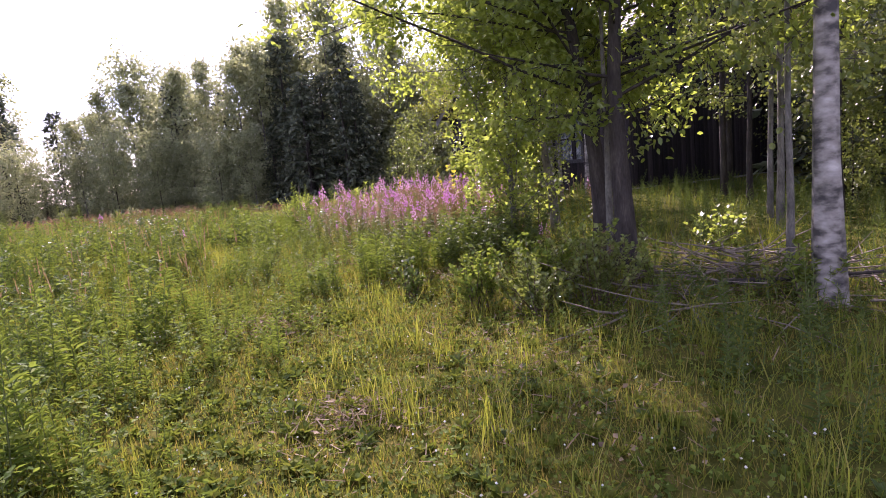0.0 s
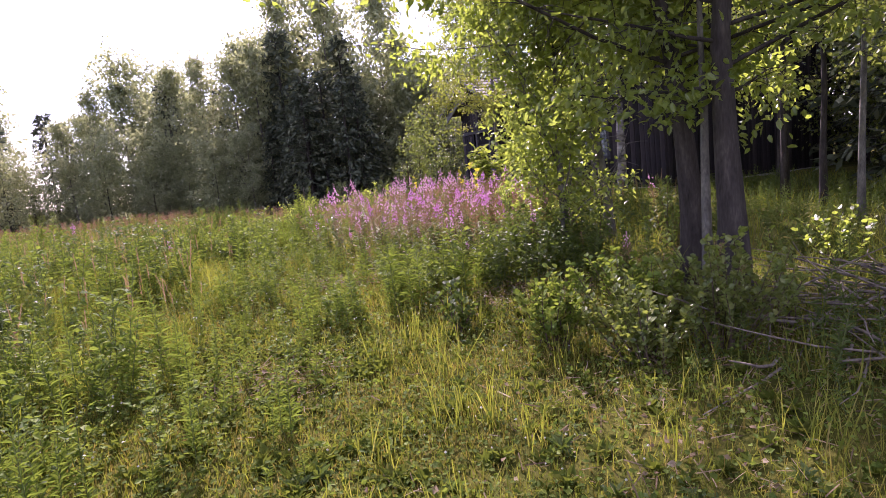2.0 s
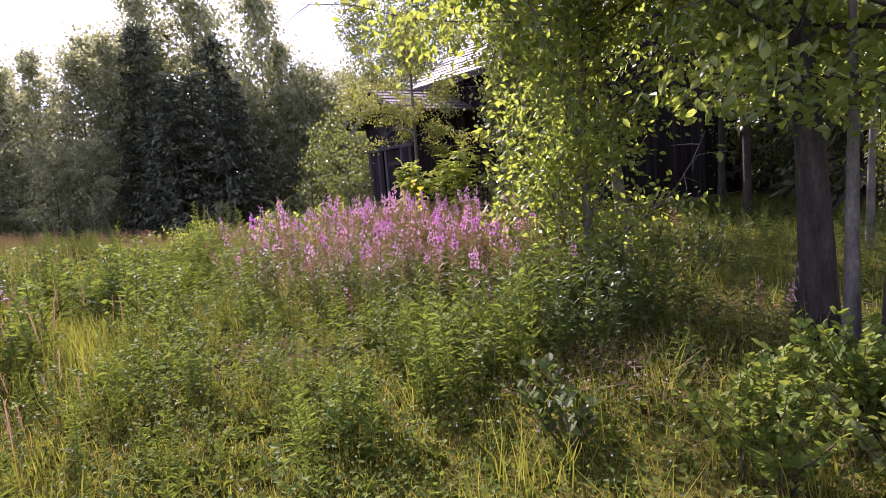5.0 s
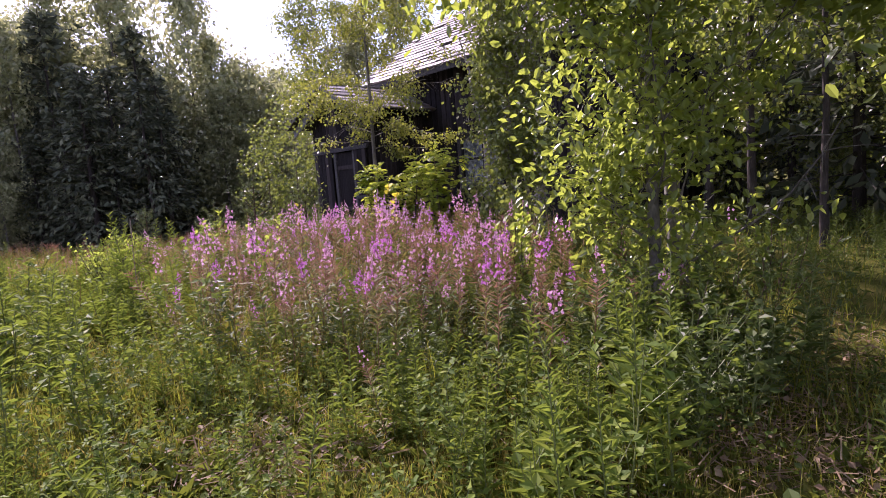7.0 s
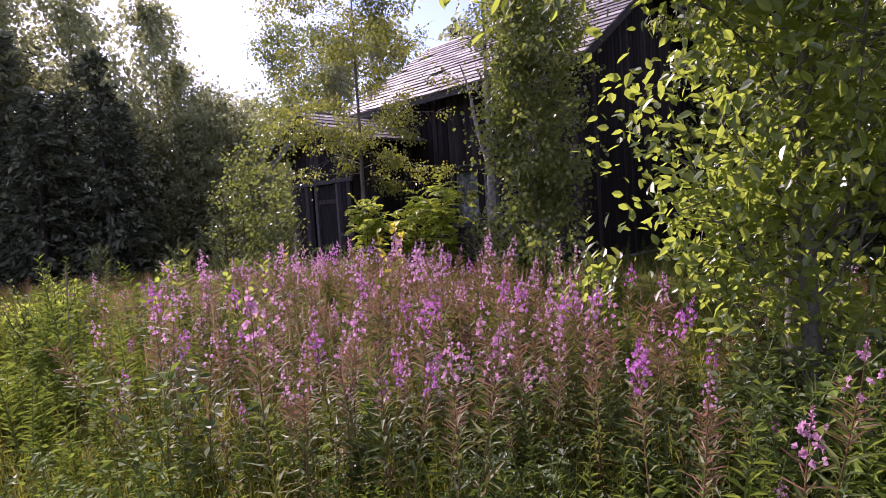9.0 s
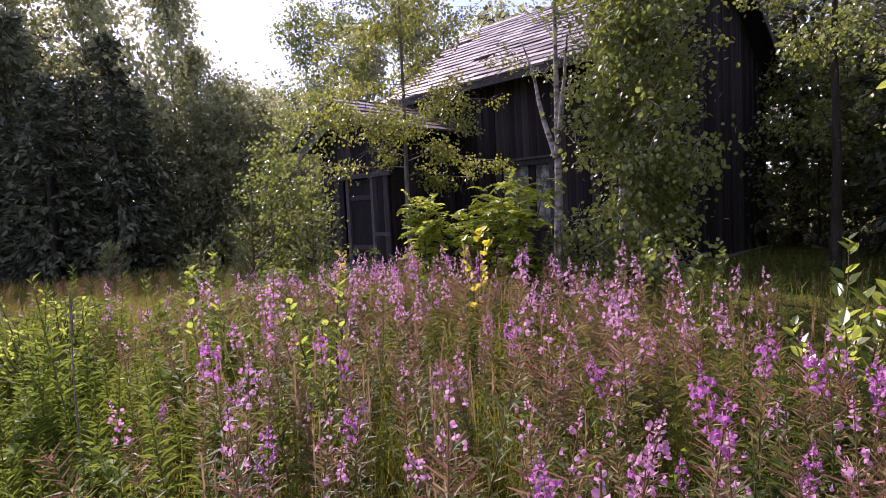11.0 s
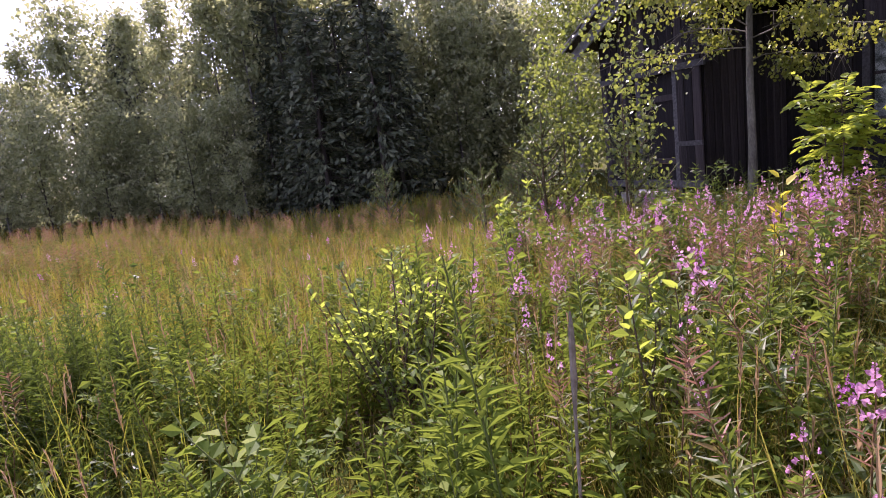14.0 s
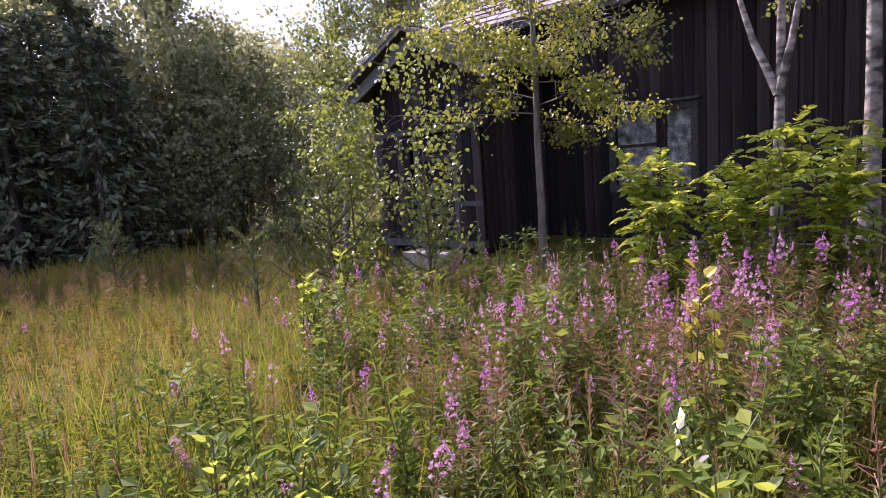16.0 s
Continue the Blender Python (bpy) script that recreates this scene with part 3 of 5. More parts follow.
def broadleaf(seed, height, r0, base, radius, limbs, leaves, leaf, leaf_v=LEAF_V, leaf_f=LEAF_F, rise=0.5, elev=0.5, lean=(0, 0), trunk_pts=None, hang=0.35, twigs=3, top=1.0, low=0.35, sides=8, spread_twig=0.32, side_bias=None, clump=0, droop=0.45):
    """Wood and leaves of a broad-leaved tree that stands at the origin."""
    rng = np.random.default_rng(seed)
    if trunk_pts is None:
        k = 9
        t = np.linspace(0, 1, k)
        w = np.cumsum(rng.normal(0, 0.012 * height / 6, (k, 2)), 0)
        w -= w[0]
        trunk = np.stack([w[:, 0] + lean[0] * t * height, w[:, 1] + lean[1] * t * height, t * height * 0.97], 1)
    else:
        trunk = np.asarray(trunk_pts, float)
        k = len(trunk)
        t = np.linspace(0, 1, k)
    rad = r0 * (1 - 0.93 * t ** 0.9)
    rad[0] *= 1.25
    trunk[0, 2] -= 0.15
    wood = [tube(trunk, rad, sides)]
    anchors, dirs = [], []
    for i in range(limbs):
        h = base + (1 - base) * (i + rng.uniform(0, 1)) / limbs
        h = min(h, 0.97)
        idx = h * (k - 1)
        a = int(idx)
        p = trunk[a] + (trunk[min(a + 1, k - 1)] - trunk[a]) * (idx - a)
        az = i * 2.399 + rng.normal(0, 0.35)
        u = (h - base) / (1 - base)
        prof = (low + (1 - low) * math.sin(math.pi * min(1, 0.15 + u * 0.85)) ** 0.8) * (1 if u < 0.85 else top)
        length = radius * prof * rng.uniform(0.75, 1.15)
        if side_bias is not None:
            length *= 1 + side_bias[2] * math.cos(az - math.atan2(side_bias[1], side_bias[0]))
        e = elev + 0.5 * u + rng.normal(0, 0.12)
        d = (math.cos(az) * math.cos(e), math.sin(az) * math.cos(e), math.sin(e))
        line = limb_line(p, d, length, rise - hang, 6, rng, 0.13)
        rr = r0 * (1 - 0.9 * h) * 0.23
        wood.append(tube(line, np.linspace(rr, max(0.004, rr * 0.15), 7), 4) if sides > 5 else tube(line[[0, 3, 6]], np.array([rr, rr * 0.6, 0.006]), 3))
        for q in range(2, 7):
            for _ in range(twigs):
                td = rng.normal(0, 1, 3) + (line[q] - line[q - 1]) * 2
                td[2] -= hang * 1.2
                tl = rng.uniform(0.5, 1.2) * spread_twig * (0.5 + 0.5 * radius / 2)
                tw = limb_line(line[q] - (line[q] - line[q - 1]) * rng.uniform(0, 1), td, tl, -hang, 3, rng)
                if twigs <= 4 and radius > 0.8:
                    wood.append(tube(tw, np.linspace(0.006, 0.002, 4), 3))
                for s in range(1, 4):
                    anchors.append(tw[s])
                    dirs.append(tw[s] - tw[s - 1])
    A, D = np.array(anchors), np.array(dirs)
    if clump:
        pick = rng.choice(len(A), max(8, leaves // clump))[rng.integers(0, max(8, leaves // clump), leaves)]
        pos = A[pick] + rng.normal(0, 1, (leaves, 3)) * np.array([1.0, 1.0, 0.6]) * leaf * 2.3
    else:
        pick = rng.integers(0, len(A), leaves)
        pos = A[pick] + rng.normal(0, 0.055 * max(1, radius / 2) + leaf * 0.35, (leaves, 3))
    d = D[pick] / np.linalg.norm(D[pick], axis=1, keepdims=True) * 0.5 + rng.normal(0, 0.6, (leaves, 3)) + np.array([0, 0, -droop])
    rot = turn_to(d, rng.normal(0, 0.9, leaves))
    lv = spread(leaf_v, leaf_f, rot, pos, leaf * rng.uniform(0.65, 1.25, leaves))
    return wood, lv


def plant_tree(name, geo, bark, leafmat, label, category, group=""):
    t = new(name)
    tagged(t, label, category, group)
    wood = geo[0] if isinstance(geo[0], list) else None
    if wood:
        link("trunk", [(*wood[0], bark)], t, smooth=True)
        tagged(link("branchwork", [(*join(wood[1:]), bark)], t, smooth=True), kind="stuff")
    else:
        link("stem", [(*geo[0], bark)], t, smooth=True)
    tagged(link("crown", [(*geo[1], leafmat)], t), kind="stuff")
    return t


def stand(ob, x, y, turn=0.0, size=1.0, sink=0.0):
    ob.matrix_basis = pose(x, y, float(gz(np.array([x]), np.array([y]))[0]) - sink, 0, 0, turn) @ Matrix.Diagonal((size, size, size, 1))
    return ob


def spruce(seed, height, radius, whorls, per, sprays, bare=0.06, size=0.2):
    """A dark spruce: tiers of drooping boughs with needle sprays."""
    rng = np.random.default_rng(seed)
    t = np.linspace(0, 1, 7)
    wood = [tube(np.stack([0 * t, 0 * t, t * height - 0.1], 1), 0.016 * height * (1 - 0.95 * t) + 0.005, 6)]
    P, D = [], []
    for w in range(whorls):
        h = bare + (0.985 - bare) * w / whorls
        L = radius * (1 - h) ** 0.75 * 1.05 + 0.12
        for b in range(per):
            az = rng.uniform(0, 6.283)
            e = 0.30 * h * 2 - 0.28 + rng.normal(0, 0.1)
            d = (math.cos(az) * math.cos(e), math.sin(az) * math.cos(e), math.sin(e))
            ln = limb_line((0, 0, h * height + rng.uniform(-0.15, 0.15)), d, L * rng.uniform(0.7, 1.15), 0.05, 4, rng, 0.04)
            wood.append(tube(ln[[0, 4]], np.array([0.018, 0.004]), 3))
            for s in range(sprays):
                u = rng.uniform(0.12, 1.0) * 4
                a = min(3, int(u))
                P.append(ln[a] + (ln[a + 1] - ln[a]) * (u - a) + rng.normal(0, 0.05, 3))
                g = (ln[a + 1] - ln[a])
                g = g / np.linalg.norm(g) + rng.normal(0, 0.55, 3) + np.array([0, 0, -0.35])
                D.append(g)
    P, D = np.array(P), np.array(D)
    tv = np.array([(0, 0, 0), (-0.2, 0.5, -0.08), (0, 1, -0.12), (0.2, 0.5, -0.08)], float)
    lv = spread(tv, DIA_F, turn_to(D, rng.normal(0, 0.7, len(P))), P, size * rng.uniform(0.7, 1.5, len(P)))
    return wood, lv


def young_pine(seed, height, whorls=7, needles=84):
    """A small pine: upturned candles set with long needles."""
    rng = np.random.default_rng(seed)
    t = np.linspace(0, 1, 6)
    wood = [tube(np.stack([0.03 * np.sin(t * 4), 0 * t, t * height - 0.04], 1), 0.018 * height * (1 - 0.85 * t) + 0.002, 5)]
    P, D = [], []

    def needled(line):
        for s in range(len(line) - 1):
            for _ in range(needles // 4):
                u = rng.uniform(0, 1)
                P.append(line[s] + (line[s + 1] - line[s]) * u)
                g = line[s + 1] - line[s]
                D.append(g / np.linalg.norm(g) * 0.9 + rng.normal(0, 0.55, 3))
    needled(np.stack([0 * t[3:], 0 * t[3:], t[3:] * height], 1))
    for w in range(whorls):
        h = 0.12 + 0.78 * w / whorls
        for b in range(5):
            az = b * 1.257 + rng.normal(0, 0.25)
            L = height * (0.40 * (1 - h) + 0.12) * rng.uniform(0.75, 1.2)
            ln = limb_line((0, 0, h * height), (math.cos(az), math.sin(az), 0.35), L, 0.7, 4, rng, 0.04)
            wood.append(tube(ln, np.linspace(0.008, 0.003, 5) * height / 1.2, 3))
            needled(ln)
    P, D = np.array(P), np.array(D)
    tv = np.array([(-0.045, 0, 0), (0.045, 0, 0), (0, 1, 0)], float)
    lv = spread(tv, np.array([(0, 1, 2)]), turn_to(D, rng.uniform(0, 6, len(P))), P, 0.078 * max(1, height / 1.2) ** 0.5 * rng.uniform(0.7, 1.3, len(P)))
    return wood, lv


def near_trees():
    # twin goat willows at the track, dark stems
    g = broadleaf(11, 6.9, 0.145, 0.34, 2.6, 30, 9500, 0.085, droop=0.0, clump=60, rise=0.35, elev=0.3, hang=0.25, side_bias=(0.6, -0.8, 0.3),
                  trunk_pts=[(0, 0, 0), (0.0, 0.0, 0.7), (-0.02, 0.02, 1.4), (-0.02, 0.04, 2.2), (0.03, 0.0, 3.2), (0.1, 0.05, 4.3), (0.12, 0.0, 5.4), (0.15, 0, 6.2)])
    stand(plant_tree("goat_willow", g, M_BARK_DARK, M_WILLOW, "tall goat willow with dark stem and broad sunlit leaves", "tree", "twin willows"), 4.92, 5.38)
    g = broadleaf(12, 7.2, 0.14, 0.40, 3.5, 46, 24000, 0.088, droop=0.0, clump=70, rise=0.3, elev=0.22, hang=0.3, low=0.9, side_bias=(-0.95, -0.3, 0.5),
                  trunk_pts=[(0, 0, 0), (-0.01, 0.0, 0.7), (-0.05, 0.02, 1.4), (-0.13, 0.05, 2.2), (-0.30, 0.12, 3.2), (-0.55, 0.25, 4.3), (-0.8, 0.35, 5.2), (-1.0, 0.4, 6.0)])
    stand(plant_tree("goat_willow", g, M_BARK_DARK, M_WILLOW, "tall goat willow with slanting stem beside its twin", "tree", "twin willows"), 5.1, 5.98)
    g = broadleaf(13, 4.6, 0.055, 0.45, 1.4, 9, 2500, 0.07, rise=0.3, elev=0.3)
    stand(plant_tree("goat_willow", g, M_BARK_GREY, M_WILLOW, "slim pale-barked willow stem between larger ones", "tree", "twin willows"), 4.98, 5.72)
    # bushy willow by the fireweed
    g = broadleaf(14, 4.4, 0.06, 0.08, 1.3, 40, 11000, 0.075, droop=0.0, clump=32, rise=0.8, elev=0.55, hang=0.15, low=0.55, side_bias=(-0.3, -0.95, 0.4))
    stand(plant_tree("willow_bush", g, M_BARK_GREY, M_WILLOW, "tall dense green willow bush beside the fireweed", "shrub"), 5.0, 8.0)
    g = broadleaf(15, 6.8, 0.085, 0.46, 2.4, 44, 19000, 0.088, droop=0.0, clump=75, rise=0.3, elev=0.2, hang=0.4, low=0.75, side_bias=(-0.7, -0.72, 0.6),
                  trunk_pts=[(0, 0, 0), (-0.05, 0.0, 0.8), (-0.2, -0.03, 1.6), (-0.5, -0.1, 2.5), (-0.9, -0.2, 3.4), (-1.25, -0.3, 4.2), (-1.6, -0.45, 5.1), (-1.9, -0.6, 6.2)])
    stand(plant_tree("willow_tree", g, M_BARK_GREY, M_WILLOW, "spreading willow tree with bright backlit leaves", "tree"), 5.95, 8.25)
    # old birch and slim stems in the shade
    g = broadleaf(16, 10.5, 0.12, 0.34, 2.6, 22, 13000, 0.06, ROUND_V, clump=70, rise=0.2, elev=0.5, hang=0.55, lean=(-0.035, 0.0))
    stand(plant_tree("birch", g, M_BIRCH, M_BIRCHLEAF, "old birch with thick white and black bark", "tree"), 5.45, 3.4)
    for sd, x, y, h, r in ((17, 5.9, 4.1, 7.0, 0.04), (18, 8.3, 6.0, 8.5, 0.055), (19, 9.4, 7.0, 9.0, 0.05), (20, 8.1, 4.2, 8.0, 0.045), (21, 10.6, 6.6, 9.5, 0.07), (22, 9.9, 4.2, 9.0, 0.06), (71, 11.1, 9.4, 8.5, 0.08), (72, 13.0, 10.9, 8.5, 0.09), (73, 12.2, 7.6, 8.0, 0.07), (76, 10.4, 8.2, 8.0, 0.06)):
        g = broadleaf(sd, h, r, 0.22, 1.5, 16, 4200, 0.066, ROUND_V, rise=0.3, elev=0.5, hang=0.4)
        stand(plant_tree("birch", g, M_BARK_DARK if x > 10 else M_BARK_GREY, M_BIRCHLEAF, "slim young birch with greyish bark in the shade", "tree", "young birches"), x, y)
    # leafy birch in front of the house's corner
    g = broadleaf(23, 4.9, 0.05, 0.05, 1.15, 46, 16000, 0.06, ROUND_V, clump=40, rise=0.6, elev=0.6, hang=0.25, low=0.7)
    stand(plant_tree("birch_bush", g, M_BIRCH, M_BIRCHLEAF, "dense leafy young birch before the dark house", "tree"), 7.75, 11.7)
    g = broadleaf(24, 6.6, 0.055, 0.30, 1.5, 24, 8000, 0.055, ROUND_V, clump=45, rise=0.5, elev=0.6, hang=0.25)
    stand(plant_tree("birch_bush", g, M_BIRCH, M_BIRCHLEAF, "slender young birch beside the dark house", "tree"), 8.9, 12.3)
    # yellowing aspen before the wall
    g = broadleaf(25, 7.6, 0.065, 0.28, 1.95, 46, 21000, 0.054, ROUND_V, clump=55, rise=0.15, elev=0.25, hang=0.4, low=0.8, twigs=4, spread_twig=0.4)
    stand(plant_tree("aspen", g, M_BARK_GREY, M_ASPEN, "slim aspen with yellowing leaves before the house wall", "tree"), 9.05, 16.9)
    # leafy birches behind the porch
    for sd, x, y, h in ((77, 12.7, 25.6, 8.6), (78, 14.6, 25.6, 9.0)):
        g = broadleaf(sd, h, 0.08, 0.15, 1.7, 36, 8000, 0.09, ROUND_V, clump=30, rise=0.3, elev=0.45, hang=0.45, low=0.6)
        stand(plant_tree("birch", g, M_BIRCH, M_BIRCHLEAF, "leafy light-green birch behind the porch", "tree", "birches behind the house"), x, y)
    # birches at the wall, one forked
    g = broadleaf(26, 6.5, 0.085, 0.45, 1.2, 10, 700, 0.06, ROUND_V, rise=0.5, elev=0.7, lean=(0.01, -0.01))
    t = plant_tree("birch", g, M_BIRCH, M_BIRCHLEAF, "forked birch with bright white bark at the wall", "tree")
    rng = np.random.default_rng(5)
    for d, L in (((0.2, 0.5, 0.8), 2.2), ((-0.1, -0.28, 1.2), 1.9)):
        ln = limb_line((0.02, 0, 2.12), d, L, 0.9, 6, rng, 0.08)
        link("limb", [(*tube(ln, np.linspace(0.055, 0.012, 7), 7), M_BIRCH)], t, smooth=True)
    stand(t, 9.83, 14.12)
    g = broadleaf(27, 8.5, 0.125, 0.45, 1.5, 12, 5000, 0.06, ROUND_V, rise=0.4, elev=0.6)
    stand(plant_tree("birch", g, M_BIRCH, M_BIRCHLEAF, "straight white birch near the corner of the house", "tree"), 10.5, 13.3)
    # thin birch and bushes before the porch
    g = broadleaf(28, 3.0, 0.022, 0.12, 0.8, 22, 1300, 0.062, ROUND_V, rise=0.2, elev=0.3, hang=0.3, low=0.7)
    stand(plant_tree("birch_sapling", g, M_TWIG, M_BIRCHLEAF, "thin birch sapling growing before the porch", "tree"), 7.3, 17.45)
    g = broadleaf(29, 3.0, 0.025, 0.06, 0.65, 26, 2000, 0.062, ROUND_V, rise=0.2, elev=0.3, hang=0.3, low=0.7)
    stand(plant_tree("birch_sapling", g, M_TWIG, M_BIRCHLEAF, "bushy birch sapling beside the young pines", "tree"), 7.35, 18.9)
    for sd, x, y, h in ((31, 6.95, 18.9, 2.1), (38, 6.4, 20.0, 1.5), (32, 7.6, 17.7, 1.7), (33, 6.1, 24.4, 1.65), (34, 7.6, 23.4, 1.1), (35, 8.6, 22.5, 1.4), (36, 8.2, 13.0, 1.2), (37, 9.3, 24.0, 1.2)):
        p = young_pine(sd, h, 5 if h < 1.6 else 7)
        stand(plant_tree("young_pine", p, M_TWIG, M_PINE, "small young pine with upturned needles in the meadow", "tree", "young pines"), x, y, sd * 40)


near_trees()


def rowan(seed, stems, height):
    """Upright stems with pinnate leaves of paired leaflets."""
    rng = np.random.default_rng(seed)
    wood, P, D, N = [], [], [], []
    for s in range(stems):
        az = rng.uniform(0, 6.283)
        hgt = height * rng.uniform(0.65, 1.0)
        ln = limb_line((rng.normal(0, 0.08), rng.normal(0, 0.08), -0.05), (0.17 * math.cos(az), 0.17 * math.sin(az), 1), hgt, 0.3, 7, rng, 0.05)
        wood.append(tube(ln, np.linspace(0.014, 0.004, 8), 5))
        for q in range(2, 8):
            for _ in range(4 if q < 7 else 7):
                a2 = rng.uniform(0, 6.283)
                e = rng.uniform(0.2, 1.2)
                leafline = limb_line(ln[q] - (ln[q] - ln[q - 1]) * rng.uniform(0, 0.9), (math.cos(a2) * math.cos(e), math.sin(a2) * math.cos(e), math.sin(e)), rng.uniform(0.2, 0.3), -1.0, 6, rng, 0.03)
                wood.append(tube(leafline[[0, 3, 6]], np.array([0.002, 0.0016, 0.001]), 3))
                for k in range(1, 7):
                    g = leafline[k] - leafline[k - 1]
                    g /= np.linalg.norm(g)
                    side = np.cross(g, (0, 0, 1.0))
                    for sg in (-1, 1):
                        P.append(leafline[k])
                        D.append(g * 0.45 + side * sg * 0.9 + np.array([0, 0, -0.15]))
    P, D = np.array(P), np.array(D)
    tv = LEAF_V * np.array([0.8, 1, 1])
    return wood, spread(tv, LEAF_F, turn_to(D, rng.normal(0, 0.75, len(P))), P, 0.088 * rng.uniform(0.75, 1.2, len(P)))


for sd, x, y, h in ((41, 7.35, 14.6, 1.75), (42, 7.6, 13.95, 1.9), (43, 7.75, 13.35, 2.05)):
    stand(plant_tree("rowan_bush", rowan(sd, 7, h), M_TWIG, M_ROWAN, "young rowan bush with yellow-green feathered leaves", "shrub", "rowan bushes"), x, y)


def shoots(seed, n, height, reach, per, leaf, leaf_v=LEAF_V, rise=0.3):
    """A low shrub of slim stems that fan out, set with leaves."""
    rng = np.random.default_rng(seed)
    wood, P, D = [], [], []
    for s in range(n):
        az = rng.uniform(0, 6.283)
        lean = rng.uniform(0.1, 1.0) * reach
        hgt = height * rng.uniform(0.55, 1.0)
        ln = limb_line((rng.normal(0, 0.06), rng.normal(0, 0.06), -0.04), (lean * math.cos(az), lean * math.sin(az), 1), hgt, rise, 6, rng, 0.06)
        wood.append(tube(ln, np.linspace(0.008, 0.0025, 7), 4))
        for _ in range(per):
            u = rng.uniform(0.25, 1) ** 0.8 * 6
            a = min(5, int(u))
            P.append(ln[a] + (ln[a + 1] - ln[a]) * (u - a) + rng.normal(0, 0.012, 3))
            b = rng.uniform(0, 6.283)
            g = ln[a + 1] - ln[a]
            D.append(g / np.linalg.norm(g) * 0.8 + np.array([math.cos(b), math.sin(b), 0.1]))
    P, D = np.array(P), np.array(D)
    return join(wood), spread(leaf_v, LEAF_F, turn_to(D, rng.normal(0, 0.5, len(P))), P, leaf * rng.uniform(0.6, 1.2, len(P)))


def shrubs():
    for sd, x, y, n, h, reach, per, lf, mat, lab, shape in (
            (51, 2.66, 13.98, 34, 0.95, 0.9, 44, 0.046, M_WILLOW, "low willow shrub with brown stems fanning out", LEAF_V),
            (52, 4.9, 16.55, 9, 1.25, 0.25, 40, 0.075, M_WILLOW, "upright willow shoot with pale leaves in the meadow", LEAF_V),
            (53, 5.0, 9.4, 9, 1.45, 0.45, 30, 0.085, M_WILLOW, "willow shoots with long leaves among fireweed", LEAF_V),
            (54, 3.55, 13.0, 8, 0.95, 0.5, 24, 0.075, M_WILLOW, "small willow shoots among the fireweed stems", LEAF_V),
            (55, 3.9, 12.0, 6, 1.0, 0.4, 24, 0.075, M_WILLOW, "small willow shoots among the fireweed stems", LEAF_V),
            (56, 3.0, 5.35, 28, 0.7, 1.0, 56, 0.046, M_HERB, "low dark leafy shrub at the edge of the track", ROUND_V),
            (57, 3.6, 5.15, 30, 0.8, 1.0, 58, 0.046, M_HERB, "low dark leafy shrub at the edge of the track", ROUND_V),
            (58, 4.2, 4.95, 9, 0.95, 0.6, 34, 0.048, M_WILLOW, "aspen suckers with pale shining leaves by the trunks", ROUND_V),
            (59, 4.55, 4.6, 9, 0.8, 0.7, 32, 0.046, M_WILLOW, "aspen suckers with pale shining leaves by the trunks", ROUND_V),
            (80, 3.9, 4.6, 30, 0.85, 1.0, 56, 0.046, M_BIRCHLEAF, "spreading leafy shrub at the edge of the shade", ROUND_V),
            (81, 3.3, 4.75, 28, 0.7, 1.0, 54, 0.044, M_BIRCHLEAF, "spreading leafy shrub at the edge of the shade", ROUND_V),
            (60, 2.6, 6.2, 12, 0.5, 1.0, 22, 0.055, M_DARK_SHADE_HERB, "low dark leafy shrub at the edge of the track", ROUND_V),
            (61, 5.2, 13.5, 3, 1.15, 0.3, 12, 0.075, M_YELLOW, "sapling with large yellowing leaves behind the fireweed", ROUND_V),
            (62, 5.9, 12.5, 3, 1.3, 0.25, 14, 0.09, M_YELLOW, "sapling with large yellowing leaves behind the fireweed", ROUND_V),
            # The dark leaf colour of these three paints the shade below the bush.
            (63, 4.2, 7.3, 14, 0.8, 0.8, 26, 0.06, M_DARK_SHADE_HERB, "leafy undergrowth below the willow bush, colour darkened as shade", LEAF_V),
            (64, 5.0, 7.5, 14, 1.0, 0.8, 26, 0.06, M_DARK_SHADE_HERB, "leafy undergrowth below the willow bush, colour darkened as shade", LEAF_V),
            (65, 6.4, 7.6, 14, 1.0, 0.8, 26, 0.06, M_DARK_SHADE_HERB, "leafy undergrowth below the willow bush, colour darkened as shade", LEAF_V),
            (66, 6.8, 10.6, 12, 1.2, 0.7, 26, 0.06, M_BIRCHLEAF, "leafy birch scrub before the dark house", ROUND_V),
            (67, 7.9, 12.9, 12, 1.1, 0.7, 26, 0.06, M_BIRCHLEAF, "leafy birch scrub before the dark house", ROUND_V),
            (68, 5.3, 3.6, 12, 0.6, 0.9, 22, 0.06, M_WILLOW, "leafy suckers around the heap of twigs", ROUND_V),
            (69, 6.4, 5.4, 12, 0.7, 0.9, 24, 0.06, M_WILLOW, "leafy suckers in the shade of the trees", ROUND_V)):
        g = shoots(sd, n, h, reach, per, lf, shape)
        t = new("shrub")
        tagged(t, lab, "shrub")
        link("branchwork", [(*g[0], M_TWIG)], t, smooth=True)
        tagged(link("foliage", [(*g[1], mat)], t), kind="stuff")
        stand(t, x, y)
    # heap of cut twigs in the shade
    rng = np.random.default_rng(70)
    heap = new("twig_heap")
    tagged(heap, "heap of cut grey-brown twigs under the trees", "twig heap")
    for k in range(150):
        c = np.array([5.5 + rng.normal(0, 0.75), 4.2 + rng.normal(0, 0.55), 0])
        c[2] = gz(c[0:1], c[1:2])[0] + 0.05 + 0.33 * rng.uniform(0, 1) * math.exp(-((c[0] - 5.5) ** 2 + (c[1] - 4.2) ** 2) / 0.8)
        a = rng.uniform(0, 6.283)
